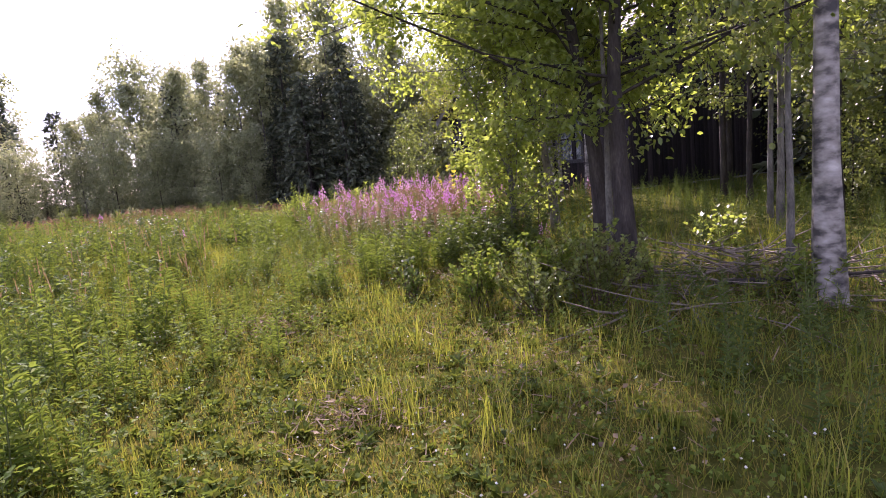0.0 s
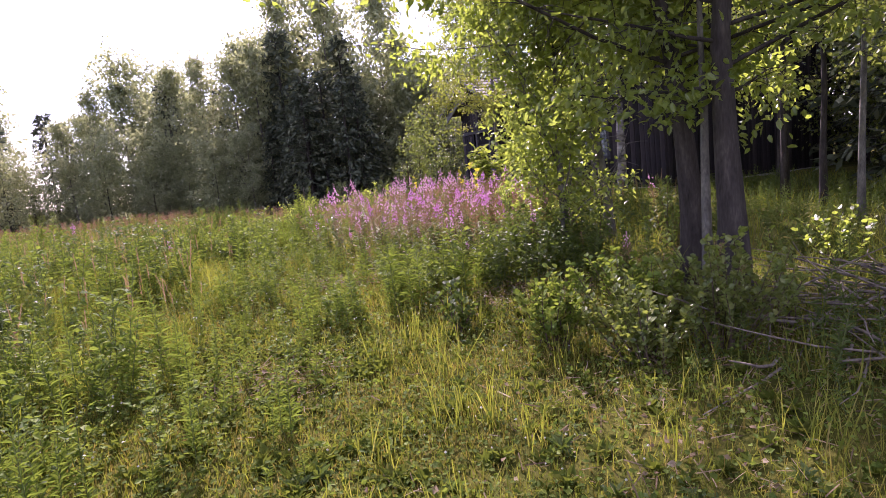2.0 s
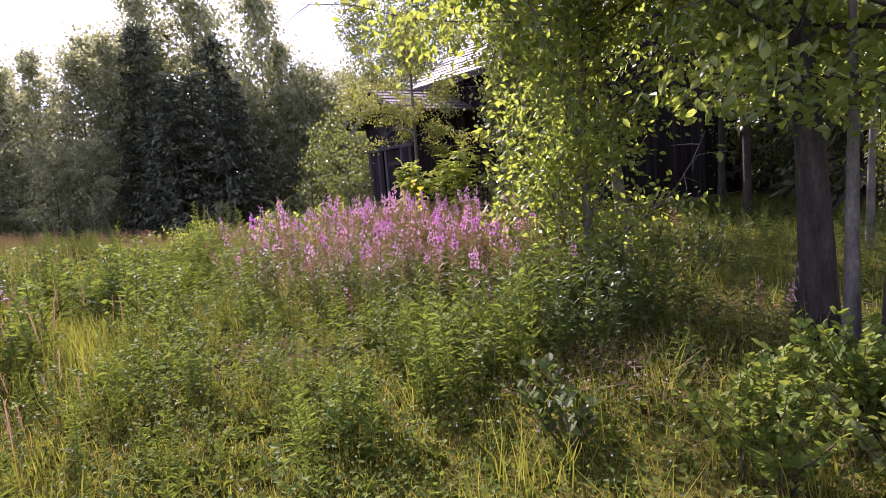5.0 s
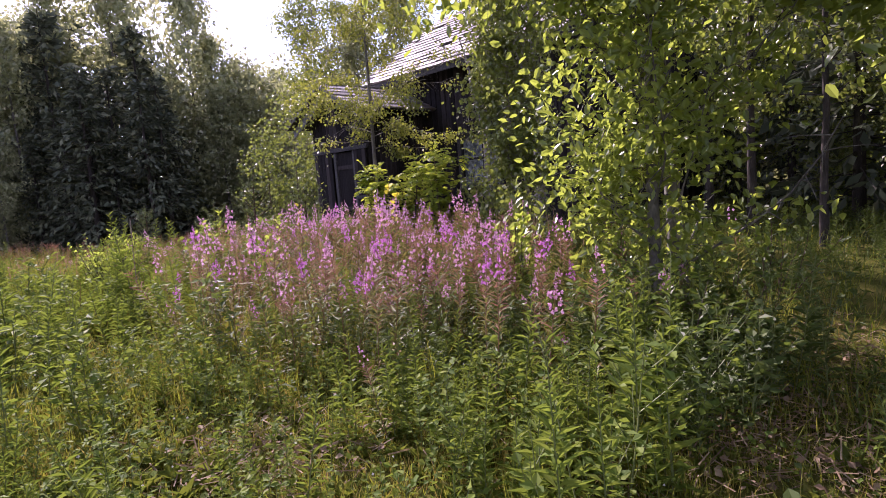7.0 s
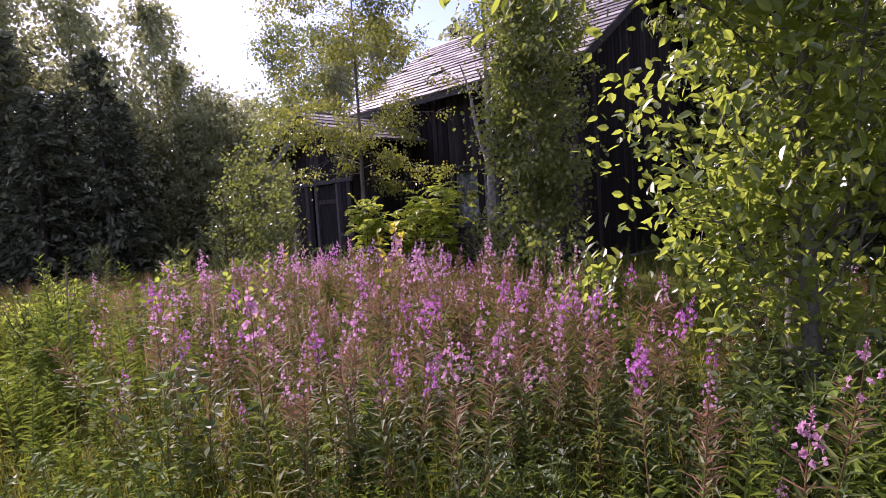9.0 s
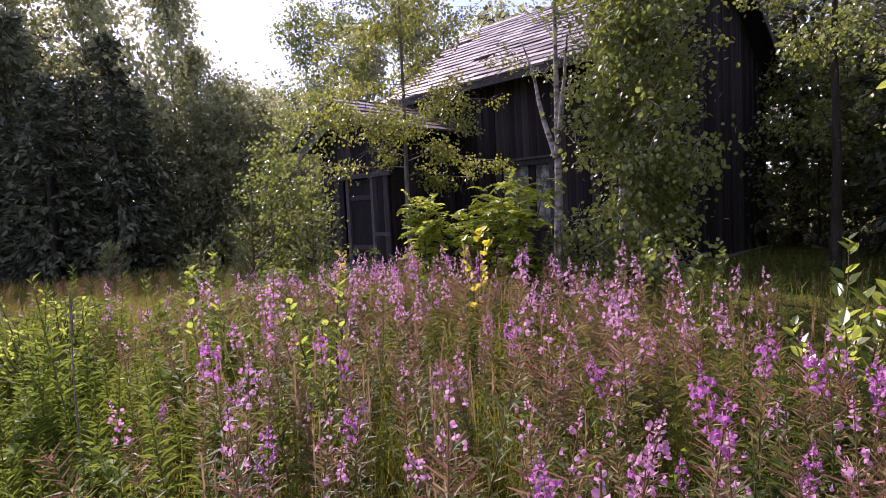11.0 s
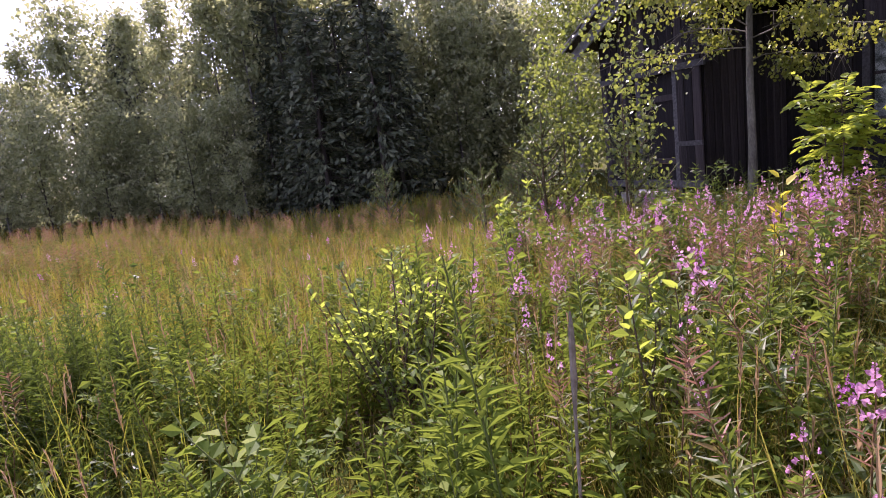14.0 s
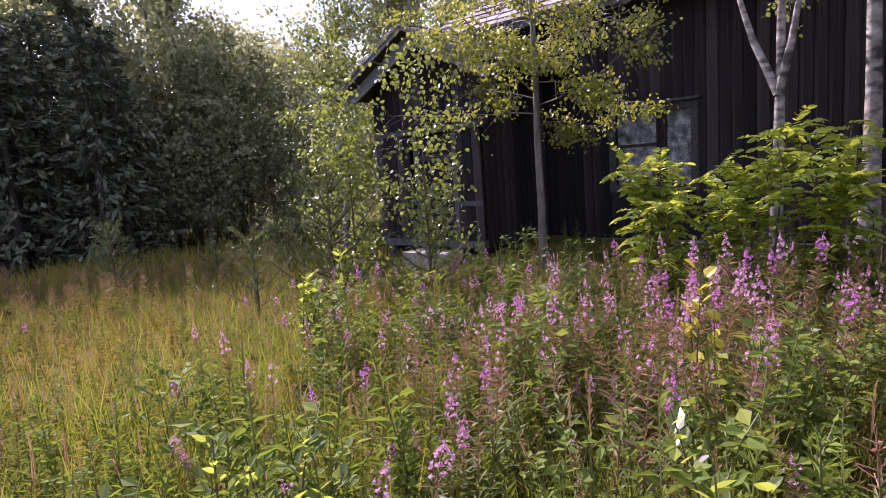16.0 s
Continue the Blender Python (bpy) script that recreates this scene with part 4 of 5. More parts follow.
        ln = limb_line(c, (math.cos(a), math.sin(a), rng.normal(0, 0.18)), rng.uniform(0.5, 1.3), 0.05, 4, rng, 0.08)
        link("twig", [(*tube(ln, np.linspace(rng.uniform(0.006, 0.016), 0.003, 5), 4), M_DEADWOOD)], heap, smooth=True)
    ln = limb_line((4.95, 4.2, 0.25), (0.6, -0.75, 0.1), 1.5, -0.1, 5, rng, 0.05)
    tagged(link("fallen_branch", [(*tube(ln, np.linspace(0.028, 0.012, 6), 6), M_BARK_DARK)], smooth=True), "dark fallen branch lying across the twigs", "branch")


shrubs()


# ---------------------------------------------------------------- the forest round the meadow
def forest():
    rng = np.random.default_rng(90)
    birches = []
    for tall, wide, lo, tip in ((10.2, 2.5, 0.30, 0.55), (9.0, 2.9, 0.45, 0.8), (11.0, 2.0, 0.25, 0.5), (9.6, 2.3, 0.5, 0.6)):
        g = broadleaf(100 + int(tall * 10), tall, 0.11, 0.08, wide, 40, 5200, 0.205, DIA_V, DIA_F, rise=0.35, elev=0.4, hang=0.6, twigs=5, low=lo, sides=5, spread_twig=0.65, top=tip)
        birches.append(plant_tree("birch", g, M_BARK_GREY, M_HAZED_LEAF, "tall birch at the forest edge, fine foliage paled with painted haze", "tree", "forest edge"))
    firs = []
    for k in range(3):
        firs.append(plant_tree("spruce", spruce(120 + k, 10, 2.2, 26, 6, 10, size=0.36), M_BARK_DARK, M_SPRUCE, "dark spruce with drooping boughs at the forest edge", "tree", "forest edge"))
    bushes = []
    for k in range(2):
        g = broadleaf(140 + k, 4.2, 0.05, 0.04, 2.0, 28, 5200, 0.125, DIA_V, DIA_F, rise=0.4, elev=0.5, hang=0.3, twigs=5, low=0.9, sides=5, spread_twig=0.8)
        bushes.append(plant_tree("alder_bush", g, M_BARK_DARK, M_HAZED_LEAF, "bushy young growth shaded by the forest edge, painted haze in its leaves", "shrub", "forest edge"))
    thickets = []
    for k in range(2):
        g = broadleaf(150 + k, 3.6, 0.04, 0.04, 1.8, 26, 5200, 0.10, DIA_V, DIA_F, rise=0.4, elev=0.5, hang=0.3, twigs=5, low=0.9, sides=5, spread_twig=0.7)
        thickets.append(plant_tree("thicket", g, M_BARK_DARK, M_BIRCHLEAF, "leafy thicket in the shade of the wood", "shrub", "shady wood"))
    spots = []

    def along(pts, step, rows, mix, low, high):
        for (xa, ya), (xb, yb) in zip(pts, pts[1:]):
            L = math.hypot(xb - xa, yb - ya)
            n = max(1, int(L / step))
            for i in range(n):
                for row in range(rows):
                    u = (i + rng.uniform(0.0, 1.0)) / n
                    spots.append((xa + (xb - xa) * u + rng.normal(0, 0.3), ya + (yb - ya) * u + row * 2.6 + rng.uniform(-0.7, 0.7), 2 if mix > 1 else int(rng.random() < mix), rng.uniform(low, high) * (1 + 0.06 * row)))
    # far edge beyond the meadow, swinging round to the back of the house
    along([(-42, 34), (-30, 43), (-16, 46), (-6, 45.5), (0, 43)], 2.1, 2, 0.16, 0.66, 1.18)
    along([(0, 42), (4, 37.5), (5.5, 36.2)], 1.9, 2, 0.28, 0.66, 1.0)
    along([(5.5, 36.2), (7, 35), (11.5, 33.5)], 1.9, 2, 0.28, 0.85, 1.3)
    along([(11.5, 33.5), (18, 33.5)], 1.5, 3, 0.3, 0.72, 0.92)
    along([(9.5, 33), (14, 32), (20, 30.5)], 1.6, 1, 2, 0.9, 1.5)
    along([(17, 33.5), (24, 31)], 2.5, 1, 0.3, 0.75, 1.0)
    # older trees standing behind
    along([(6, 42), (11.5, 39.5)], 1.5, 1, 0.5, 1.05, 1.4)
    along([(-26, 48), (-14, 50), (-4, 49.5), (4, 44)], 2.1, 1, 0.3, 0.7, 1.0)
    # smaller growth in the shade before it
    along([(-40, 32), (-28, 40.5), (-15, 43), (-5, 42.5), (0.5, 39.5), (4.5, 33.5)], 1.7, 1, 0.22, 0.26, 0.5)
    along([(3.5, 36), (6.5, 33.0), (10, 32.2), (14, 31.5)], 1.2, 1, 0.9, 0.45, 0.75)
    along([(-40, 31.5), (-28, 40), (-15, 42.5), (-5, 42), (0.5, 38.5), (3.5, 34)], 2.1, 1, 2, 0.7, 1.2)
    along([(14, 29.5), (20, 28)], 2.5, 1, 2, 0.8, 1.2)
    along([(5.0, 34.5), (7.5, 31.8), (10, 31)], 1.2, 2, 0.9, 0.55, 0.9)
    # wood behind and beside the house
    for x, y, s, h in ((13.5, 23.5, 0, 0.8), (16.5, 24.5, 0, 0.95), (19.5, 22, 0, 1.0), (22, 18, 0, 1.0), (20.8, 14.5, 1, 0.95), (23, 11.5, 0, 1.05), (19.8, 10.6, 0, 0.85), (16.6, 10.4, 1, 0.66),
                       (25, 14, 0, 1.1), (24.5, 8.5, 1, 1.1), (20.5, 7.5, 1, 1.1), (17.5, 7.6, 0, 1.0), (15.2, 6.0, 1, 1.0), (13.4, 8.4, 1, 0.8), (14.0, 3.6, 1, 1.05), (17.5, 3.5, 1, 1.1), (21.5, 3.5, 0, 1.1),
                       (12.3, 4.9, 1, 0.85), (11.9, 1.6, 1, 0.95), (15, 0.4, 1, 1.0), (18.5, -0.5, 0, 1.0), (12.6, -1.8, 1, 1.0), (26, 4, 1, 1.1),
                       (29, 10, 0, 1.1), (28.5, 17, 1, 1.1), (25, 21, 0, 1.1), (22.5, 25.5, 1, 1.1), (12.2, 2.9, 3, 0.7), (13.1, 6.2, 3, 0.8), (14.4, 8.2, 3, 0.8), (15.8, 4.6, 3, 0.9), (18, 5.6, 3, 1.0), (11.4, 6.9, 3, 0.55), (13.9, 1.8, 3, 0.9), (16.8, 2.0, 3, 0.9), (16.5, 9.0, 3, 1.0), (19, 9.2, 3, 1.0), (19.6, 13.0, 1, 0.9), (19.2, 16.0, 0, 0.9), (20.3, 19.0, 0, 1.0), (23.5, 15.6, 1, 1.1), (26, 12, 0, 1.1), (18.4, 12.2, 3, 1.2), (20.5, 11.8, 3, 1.3), (22, 9.6, 3, 1.3), (4.6, 41.0, 0, 1.08), (5.9, 40.0, 0, 1.2), (7.2, 39.5, 0, 1.26), (6.6, 38.2, 0, 1.1)):
        spots.append((x, y, s, h))
    used = [False] * 11
    for k, (x, y, sort, h) in enumerate(spots):
        i = k % (4, 3, 2, 2)[sort]
        src = (birches, firs, bushes, thickets)[sort][i]
        u = i + (0, 4, 7, 9)[sort]
        turn = rng.uniform(0, 360)
        if not used[u]:
            used[u] = True
            stand(src, x, y, turn, h)
        else:
            stand(copy_thing(src, Matrix()), x, y, turn, h * (0.84 if sort == 1 and y > 30 else 1))


forest()

# ---------------------------------------------------------------- fireweed
SLIM_V = np.array([(0, 0, 0), (-0.085, 0.42, 0.10), (0, 1, -0.10), (0.085, 0.42, 0.10)], float)


def fireweed(seed, height, bloom, pods, leafcount, lite=False):
    """One fireweed: stem, narrow leaves in a spiral, and a spike of flowers, buds and pods."""
    rng = np.random.default_rng(seed)
    ln = limb_line((0, 0, -0.04), (rng.normal(0, 0.06), rng.normal(0, 0.06), 1), height, 0.1, 7, rng, 0.025)
    stem = tube(ln[[0, 3, 7]], np.array([0.0045, 0.003, 0.0016]), 3) if lite else tube(ln, np.linspace(0.0048, 0.0016, 8), 4)

    def at(u):
        q = np.clip(u, 0, 0.999) * 7
        a = int(q)
        return ln[a] + (ln[a + 1] - ln[a]) * (q - a)
    P, D, S = [], [], []
    leafcount = int(leafcount * 1.4)
    for i in range(leafcount):
        u = 0.10 + (0.72 if bloom + pods else 0.88) * i / leafcount
        az = i * 2.399 + rng.normal(0, 0.2)
        e = 0.75 - 0.5 * (1 - u) + rng.normal(0, 0.2)
        P.append(at(u))
        D.append((math.cos(az) * math.cos(e), math.sin(az) * math.cos(e), math.sin(e)))
        S.append(0.115 * (0.65 + 0.8 * math.sin(math.pi * min(1, u + 0.15))) * rng.uniform(0.75, 1.15) * (0.82 if bloom + pods else 0.6))
    leaves = spread(SLIM_V if lite else LANCE_V * np.array([1.08, 1, 1]), DIA_F if lite else LANCE_F, turn_to(np.array(D), rng.normal(0, 0.25, len(P))), np.array(P), np.array(S))
    spike, pod = [], []
    P, D, S = [], [], []
    for i in range(bloom):
        u = 0.80 + 0.13 * i / max(1, bloom) + rng.normal(0, 0.015)
        az = i * 2.399
        out = np.array([math.cos(az), math.sin(az), 0.25])
        c = at(u) + out * rng.uniform(0.015, 0.045)
        for k in range(4):
            b = k * 1.571 + rng.uniform(0, 0.6)
            s1 = np.cross(out, (0, 0, 1.0))
            s2 = np.cross(out, s1)
            P.append(c)
            D.append(out * 0.35 + s1 * math.cos(b) + s2 * math.sin(b))
            S.append(rng.uniform(0.013, 0.019))
    for i in range(14 if bloom else 5):
        u = 0.93 + 0.068 * i / 14
        az = i * 2.399
        P.append(at(u))
        D.append((math.cos(az), math.sin(az), -0.1 + i * 0.08))
        S.append(0.018 - 0.0008 * i)
    flowers = spread(ROUND_V * np.array([1.15, 1, 1]), LEAF_F, turn_to(np.array(D), rng.uniform(0, 6, len(P))), np.array(P), np.array(S)) if P else None
    P, D, S = [], [], []
    for i in range(pods):
        u = (0.62 if bloom else 0.64) + (0.18 if bloom else 0.32) * i / pods
        az = i * 2.399
        P.append(at(u))
        D.append((math.cos(az), math.sin(az), rng.uniform(0.35, 0.8)))
        S.append(rng.uniform(0.05, 0.085))
    podg = spread(np.array([(-0.035, 0, 0), (0.035, 0, 0), (0.03, 1, 0.05), (-0.03, 1, 0.05)], float), np.array([(0, 1, 2, 3)]), turn_to(np.array(D), rng.uniform(0, 6, len(P))), np.array(P), np.array(S)) if P else None
    return stem, leaves, flowers, podg


FW, FW_LITE = [], []   # (geometry, petals' material, label)
for k, (h, b, p, lf, petal, lab) in enumerate((
        (1.10, 20, 16, 34, M_PETAL, "tall fireweed in full magenta bloom"),
        (0.98, 15, 18, 32, M_PETAL, "fireweed with a magenta flower spike and red pods"),
        (1.18, 13, 26, 34, M_PALEPETAL, "tall fireweed with fading pink flowers and pods"),
        (1.02, 6, 30, 32, M_PALEPETAL, "fireweed past bloom with reddish brown seed pods"),
        (0.88, 16, 12, 28, M_PALEPETAL, "fireweed with a pale pink flower spike"),
        (0.92, 0, 30, 30, M_POD, "fireweed gone to brown seed pods"))):
    FW.append((fireweed(200 + k, h, b, p, lf), petal, lab))
    FW_LITE.append((fireweed(200 + k, h, b, p, lf, True), petal, lab))


def in_patch(x, y):
    """Weight of the fireweed stand over the plan, 0 to 1."""
    left = np.interp(y, [7.2, 8.2, 9.5, 11, 13, 15, 17.5, 20], [3.6, 2.5, 2.05, 2.25, 2.75, 3.4, 4.6, 6.0])
    right = np.interp(y, [7.2, 8.5, 10, 12, 14, 16, 20], [4.2, 5.3, 6.0, 6.9, 7.4, 8.4, 8.4])
    w = np.clip((x - left + 0.5) / 1.8, 0, 1) * np.clip((right - x) / 0.4, 0, 1) * (y > 7.2) * (y < 18.5)
    return w * np.clip((18.5 - y) / 3, 0.25, 1)


def fireweed_stand():
    rng = np.random.default_rng(300)
    x, y = place(3100, 1.5, 8.5, 7.0, 18.5, rng)
    w = in_patch(x, y) * (0.35 + 0.65 * patchy(x, y, 0.9, 5))
    keep = (rng.random(len(x)) < w) & (off_path(x, y) > 0.55)
    x, y = x[keep], y[keep]
    # scattered ones over the rest of the meadow
    x2, y2 = place(1000, -9, 9, 5, 27, rng)
    k2 = (off_path(x2, y2) > 0.9) & (rng.random(1000) < np.where(y2 > 14, 0.34, 0.07)) & ~((x2 > 2.2) & (y2 < 7.5)) & (x2 < 8.6)
    x, y = np.concatenate([x, x2[k2]]), np.concatenate([y, y2[k2]])
    x = np.concatenate([x, [3.95, 4.3, 4.05, 4.75, 5.0, 4.2]])
    y = np.concatenate([y, [5.75, 6.0, 4.75, 7.25, 7.75, 4.95]])
    z = gz(x, y)
    kind = rng.choice(6, len(x), p=[0.06, 0.07, 0.14, 0.30, 0.12, 0.31])
    size = rng.uniform(0.50, 1.06, len(x)) * np.interp(y, [12, 15, 19], [1.0, 0.78, 0.62])
    turn = rng.uniform(0, 360, len(x))
    near = np.argsort(off_path(x, y))
    single = set(near[:280].tolist())
    src = {}
    for i in near[:280]:
        k = int(kind[i])
        m = pose(x[i], y[i], z[i], rng.normal(0, 7), rng.normal(0, 7), turn[i]) @ Matrix.Diagonal((size[i],) * 3 + (1,))
        if k not in src:
            (stem, leaves, flowers, pods), petal, lab = FW[k]
            t = new("fireweed")
            tagged(t, lab, "flower", "fireweed stand")
            link("stem", [(*stem, M_STEM)], t, smooth=True)
            tagged(link("foliage", [(*leaves, M_FWLEAF)], t), kind="stuff")
            if flowers is not None:
                tagged(link("flower_spike", [(*flowers, petal)], t), kind="stuff")
            if pods is not None:
                tagged(link("seed_head", [(*pods, M_POD)], t), kind="stuff")
            src[k] = t
            t.matrix_basis = m
        else:
            c = copy_thing(src[k], Matrix())
            c.matrix_basis = m
    rest = np.array([i for i in range(len(x)) if i not in single])
    geos = []
    for k in range(6):
        ii = rest[kind[rest] == k]
        if not len(ii):
            continue
        (stem, leaves, flowers, pods), petal, lab = FW_LITE[k]
        rot = yaw_tilt(len(ii), 0.12, rng)
        pos = np.stack([x[ii], y[ii], z[ii]], 1)
        for g, mat in ((stem, M_STEM), (leaves, M_FWLEAF), (flowers, petal), (pods, M_POD)):
            if g is not None:
                geos.append((*spread(g[0], g[1], rot, pos, size[ii]), mat))
    tagged(link("fireweed_drift", geos), "drift of pink fireweed across the far meadow", "flowers", kind="stuff")


fireweed_stand()


# ---------------------------------------------------------------- herbs and grass
def bushy_herb(seed, height, shoots_n, per):
    """A many-branched herb: side shoots from one stem, set with small ovate leaves."""
    rng = np.random.default_rng(seed)
    main = limb_line((0, 0, -0.03), (rng.normal(0, 0.1), rng.normal(0, 0.1), 1), height, 0.1, 5, rng, 0.05)
    wood, P, D = [tube(main[[0, 2, 5]], np.array([0.004, 0.003, 0.0015]), 3)], [], []
    lines = [main]
    for k in range(shoots_n):
        a, q = k * 2.399, 1 + k % 4
        ln = limb_line(main[q], (math.cos(a), math.sin(a), 1.1), height * rng.uniform(0.25, 0.5), 0.3, 5, rng, 0.08)
        wood.append(tube(ln[[0, 3, 5]], np.array([0.0022, 0.0018, 0.001]), 3))
        lines.append(ln)
    for ln in lines:
        for _ in range(per):
            u = rng.uniform(0.15, 1) * 5
            q = min(4, int(u))
            P.append(ln[q] + (ln[q + 1] - ln[q]) * (u - q))
            a = rng.uniform(0, 6.283)
            D.append((math.cos(a), math.sin(a), rng.uniform(-0.1, 0.8)))
    P, D = np.array(P), np.array(D)
    return join(wood), spread(DIA_V * np.array([0.85, 1, 1]), DIA_F, turn_to(D, rng.normal(0, 0.5, len(P))), P, rng.uniform(0.028, 0.06, len(P)))


def herbs():
    rng = np.random.default_rng(310)
    geos = []
    protos = [fireweed(400 + k, h, 0, 0, n, True) for k, (h, n) in enumerate(((0.62, 34), (0.5, 30), (0.75, 40), (0.4, 26)))]
    protos += [bushy_herb(410, 0.5, 7, 7), bushy_herb(411, 0.38, 6, 7), bushy_herb(412, 0.58, 8, 7)]
    # leafy green stand left of the track, and among the fireweed
    x, y = place(17500, -5.5, 8, 1.2, 18, rng)
    d = off_path(x, y)
    leftside = x < np.interp(y, [0, 3, 5, 7, 9, 11, 13.0, 15, 18], [0.2, 0.6, 1.1, 2.0, 2.3, 2.3, 2.7, 3.5, 4.8])
    dens = np.where(leftside, np.clip((d - 0.35) / 0.7, np.interp(y, [4, 5, 6.5, 7.5], [0.15, 0.45, 0.5, 0.95]), 1) * (0.3 + 0.7 * patchy(x, y, 1.5, 8) ** 1.4) * np.clip((18.5 - y) / 3.5, 0, 1), 0.4 * in_patch(x, y))
    edge = (~leftside) & (y > 6.9) & (y < 9.5) & (x < 5.2) & (d > 0.9)
    dens = np.maximum(dens, np.where(edge, 0.85, 0))
    keep = (rng.random(len(x)) < dens) & (d > 0.12)
    x, y = x[keep], y[keep]
    kind = rng.integers(0, 7, len(x))
    dark = patchy(x, y, 1.1, 9) > 0.72
    for k in range(7):
        for dk, mat in ((False, M_HERB), (True, M_DARK_SHADE_HERB)):
            ii = np.where((kind == k) & (dark == dk))[0]
            if not len(ii):
                continue
            rot = yaw_tilt(len(ii), 0.14, rng)
            pos = np.stack([x[ii], y[ii], gz(x[ii], y[ii])], 1)
            s = rng.uniform(0.6, 1.15, len(ii)) * np.clip(off_path(x[ii], y[ii]) * 0.5 + np.interp(y[ii], [4, 5, 6.5, 8], [0.33, 0.5, 0.5, 0.85]), 0.38, 1.05) * (0.55 + 0.85 * patchy(x[ii], y[ii], 1.7, 33))
            st, lv = protos[k][0], protos[k][1]
            geos.append((*spread(st[0], st[1], rot, pos, s), M_GSTEM))
            geos.append((*spread(lv[0], lv[1], rot, pos, s), mat))
    # ochre and brown growth of the far meadow
    x, y = place(4200, -9, 8.4, 14, 27, rng)
    x3, y3 = place(300, 0.5, 4.2, 11.8, 15, rng)
    x, y = np.concatenate([x, x3]), np.concatenate([y, y3])
    keep = rng.random(len(x)) < 0.25 + 0.75 * patchy(x, y, 0.8, 41)
    x, y = x[keep], y[keep]
    kind = np.where(y < 15.5, 0, rng.integers(0, 3, len(x)))
    st, lv = protos[3][0], protos[3][1]
    for k, mat in enumerate((M_HERB, M_DRYGRASS, M_FWLEAF)):
        ii = np.where(kind == k)[0]
        rot = yaw_tilt(len(ii), 0.16, rng)
        pos = np.stack([x[ii], y[ii], gz(x[ii], y[ii])], 1)
        s = rng.uniform(0.8, 1.35, len(ii))
        geos.append((*spread(st[0], st[1], rot, pos, s), M_STEM))
        geos.append((*spread(lv[0], lv[1], rot, pos, s), mat))
    tagged(link("meadow_herbs", geos), "dense leafy green herbs covering the meadow", "herbs", kind="stuff")


herbs()

BLADE_V = np.array([(-0.5, 0, 0), (0.5, 0, 0), (-0.40, 0.10, 0.55), (0.40, 0.10, 0.55), (0, 0.42, 1.0)], float)


def blades(x, y, h, w, mat, rng, tilt=0.22):
    n = len(x)
    rot = yaw_tilt(n, tilt, rng)
    pos = np.stack([x, y, gz(x, y) - 0.01], 1)
    sz = np.stack([w, h * rng.uniform(0.3, 1.6, n), h], 1)
    v = np.einsum("nij,nkj->nki", rot, BLADE_V[None] * sz[:, None, :]) + pos[:, None, :]
    off = (np.arange(n) * 5)[:, None]
    q = np.array([[0, 1, 3, 2]]) + off
    t = np.array([[2, 3, 4]]) + off
    V = v.reshape(-1, 3)
    return V, q, t


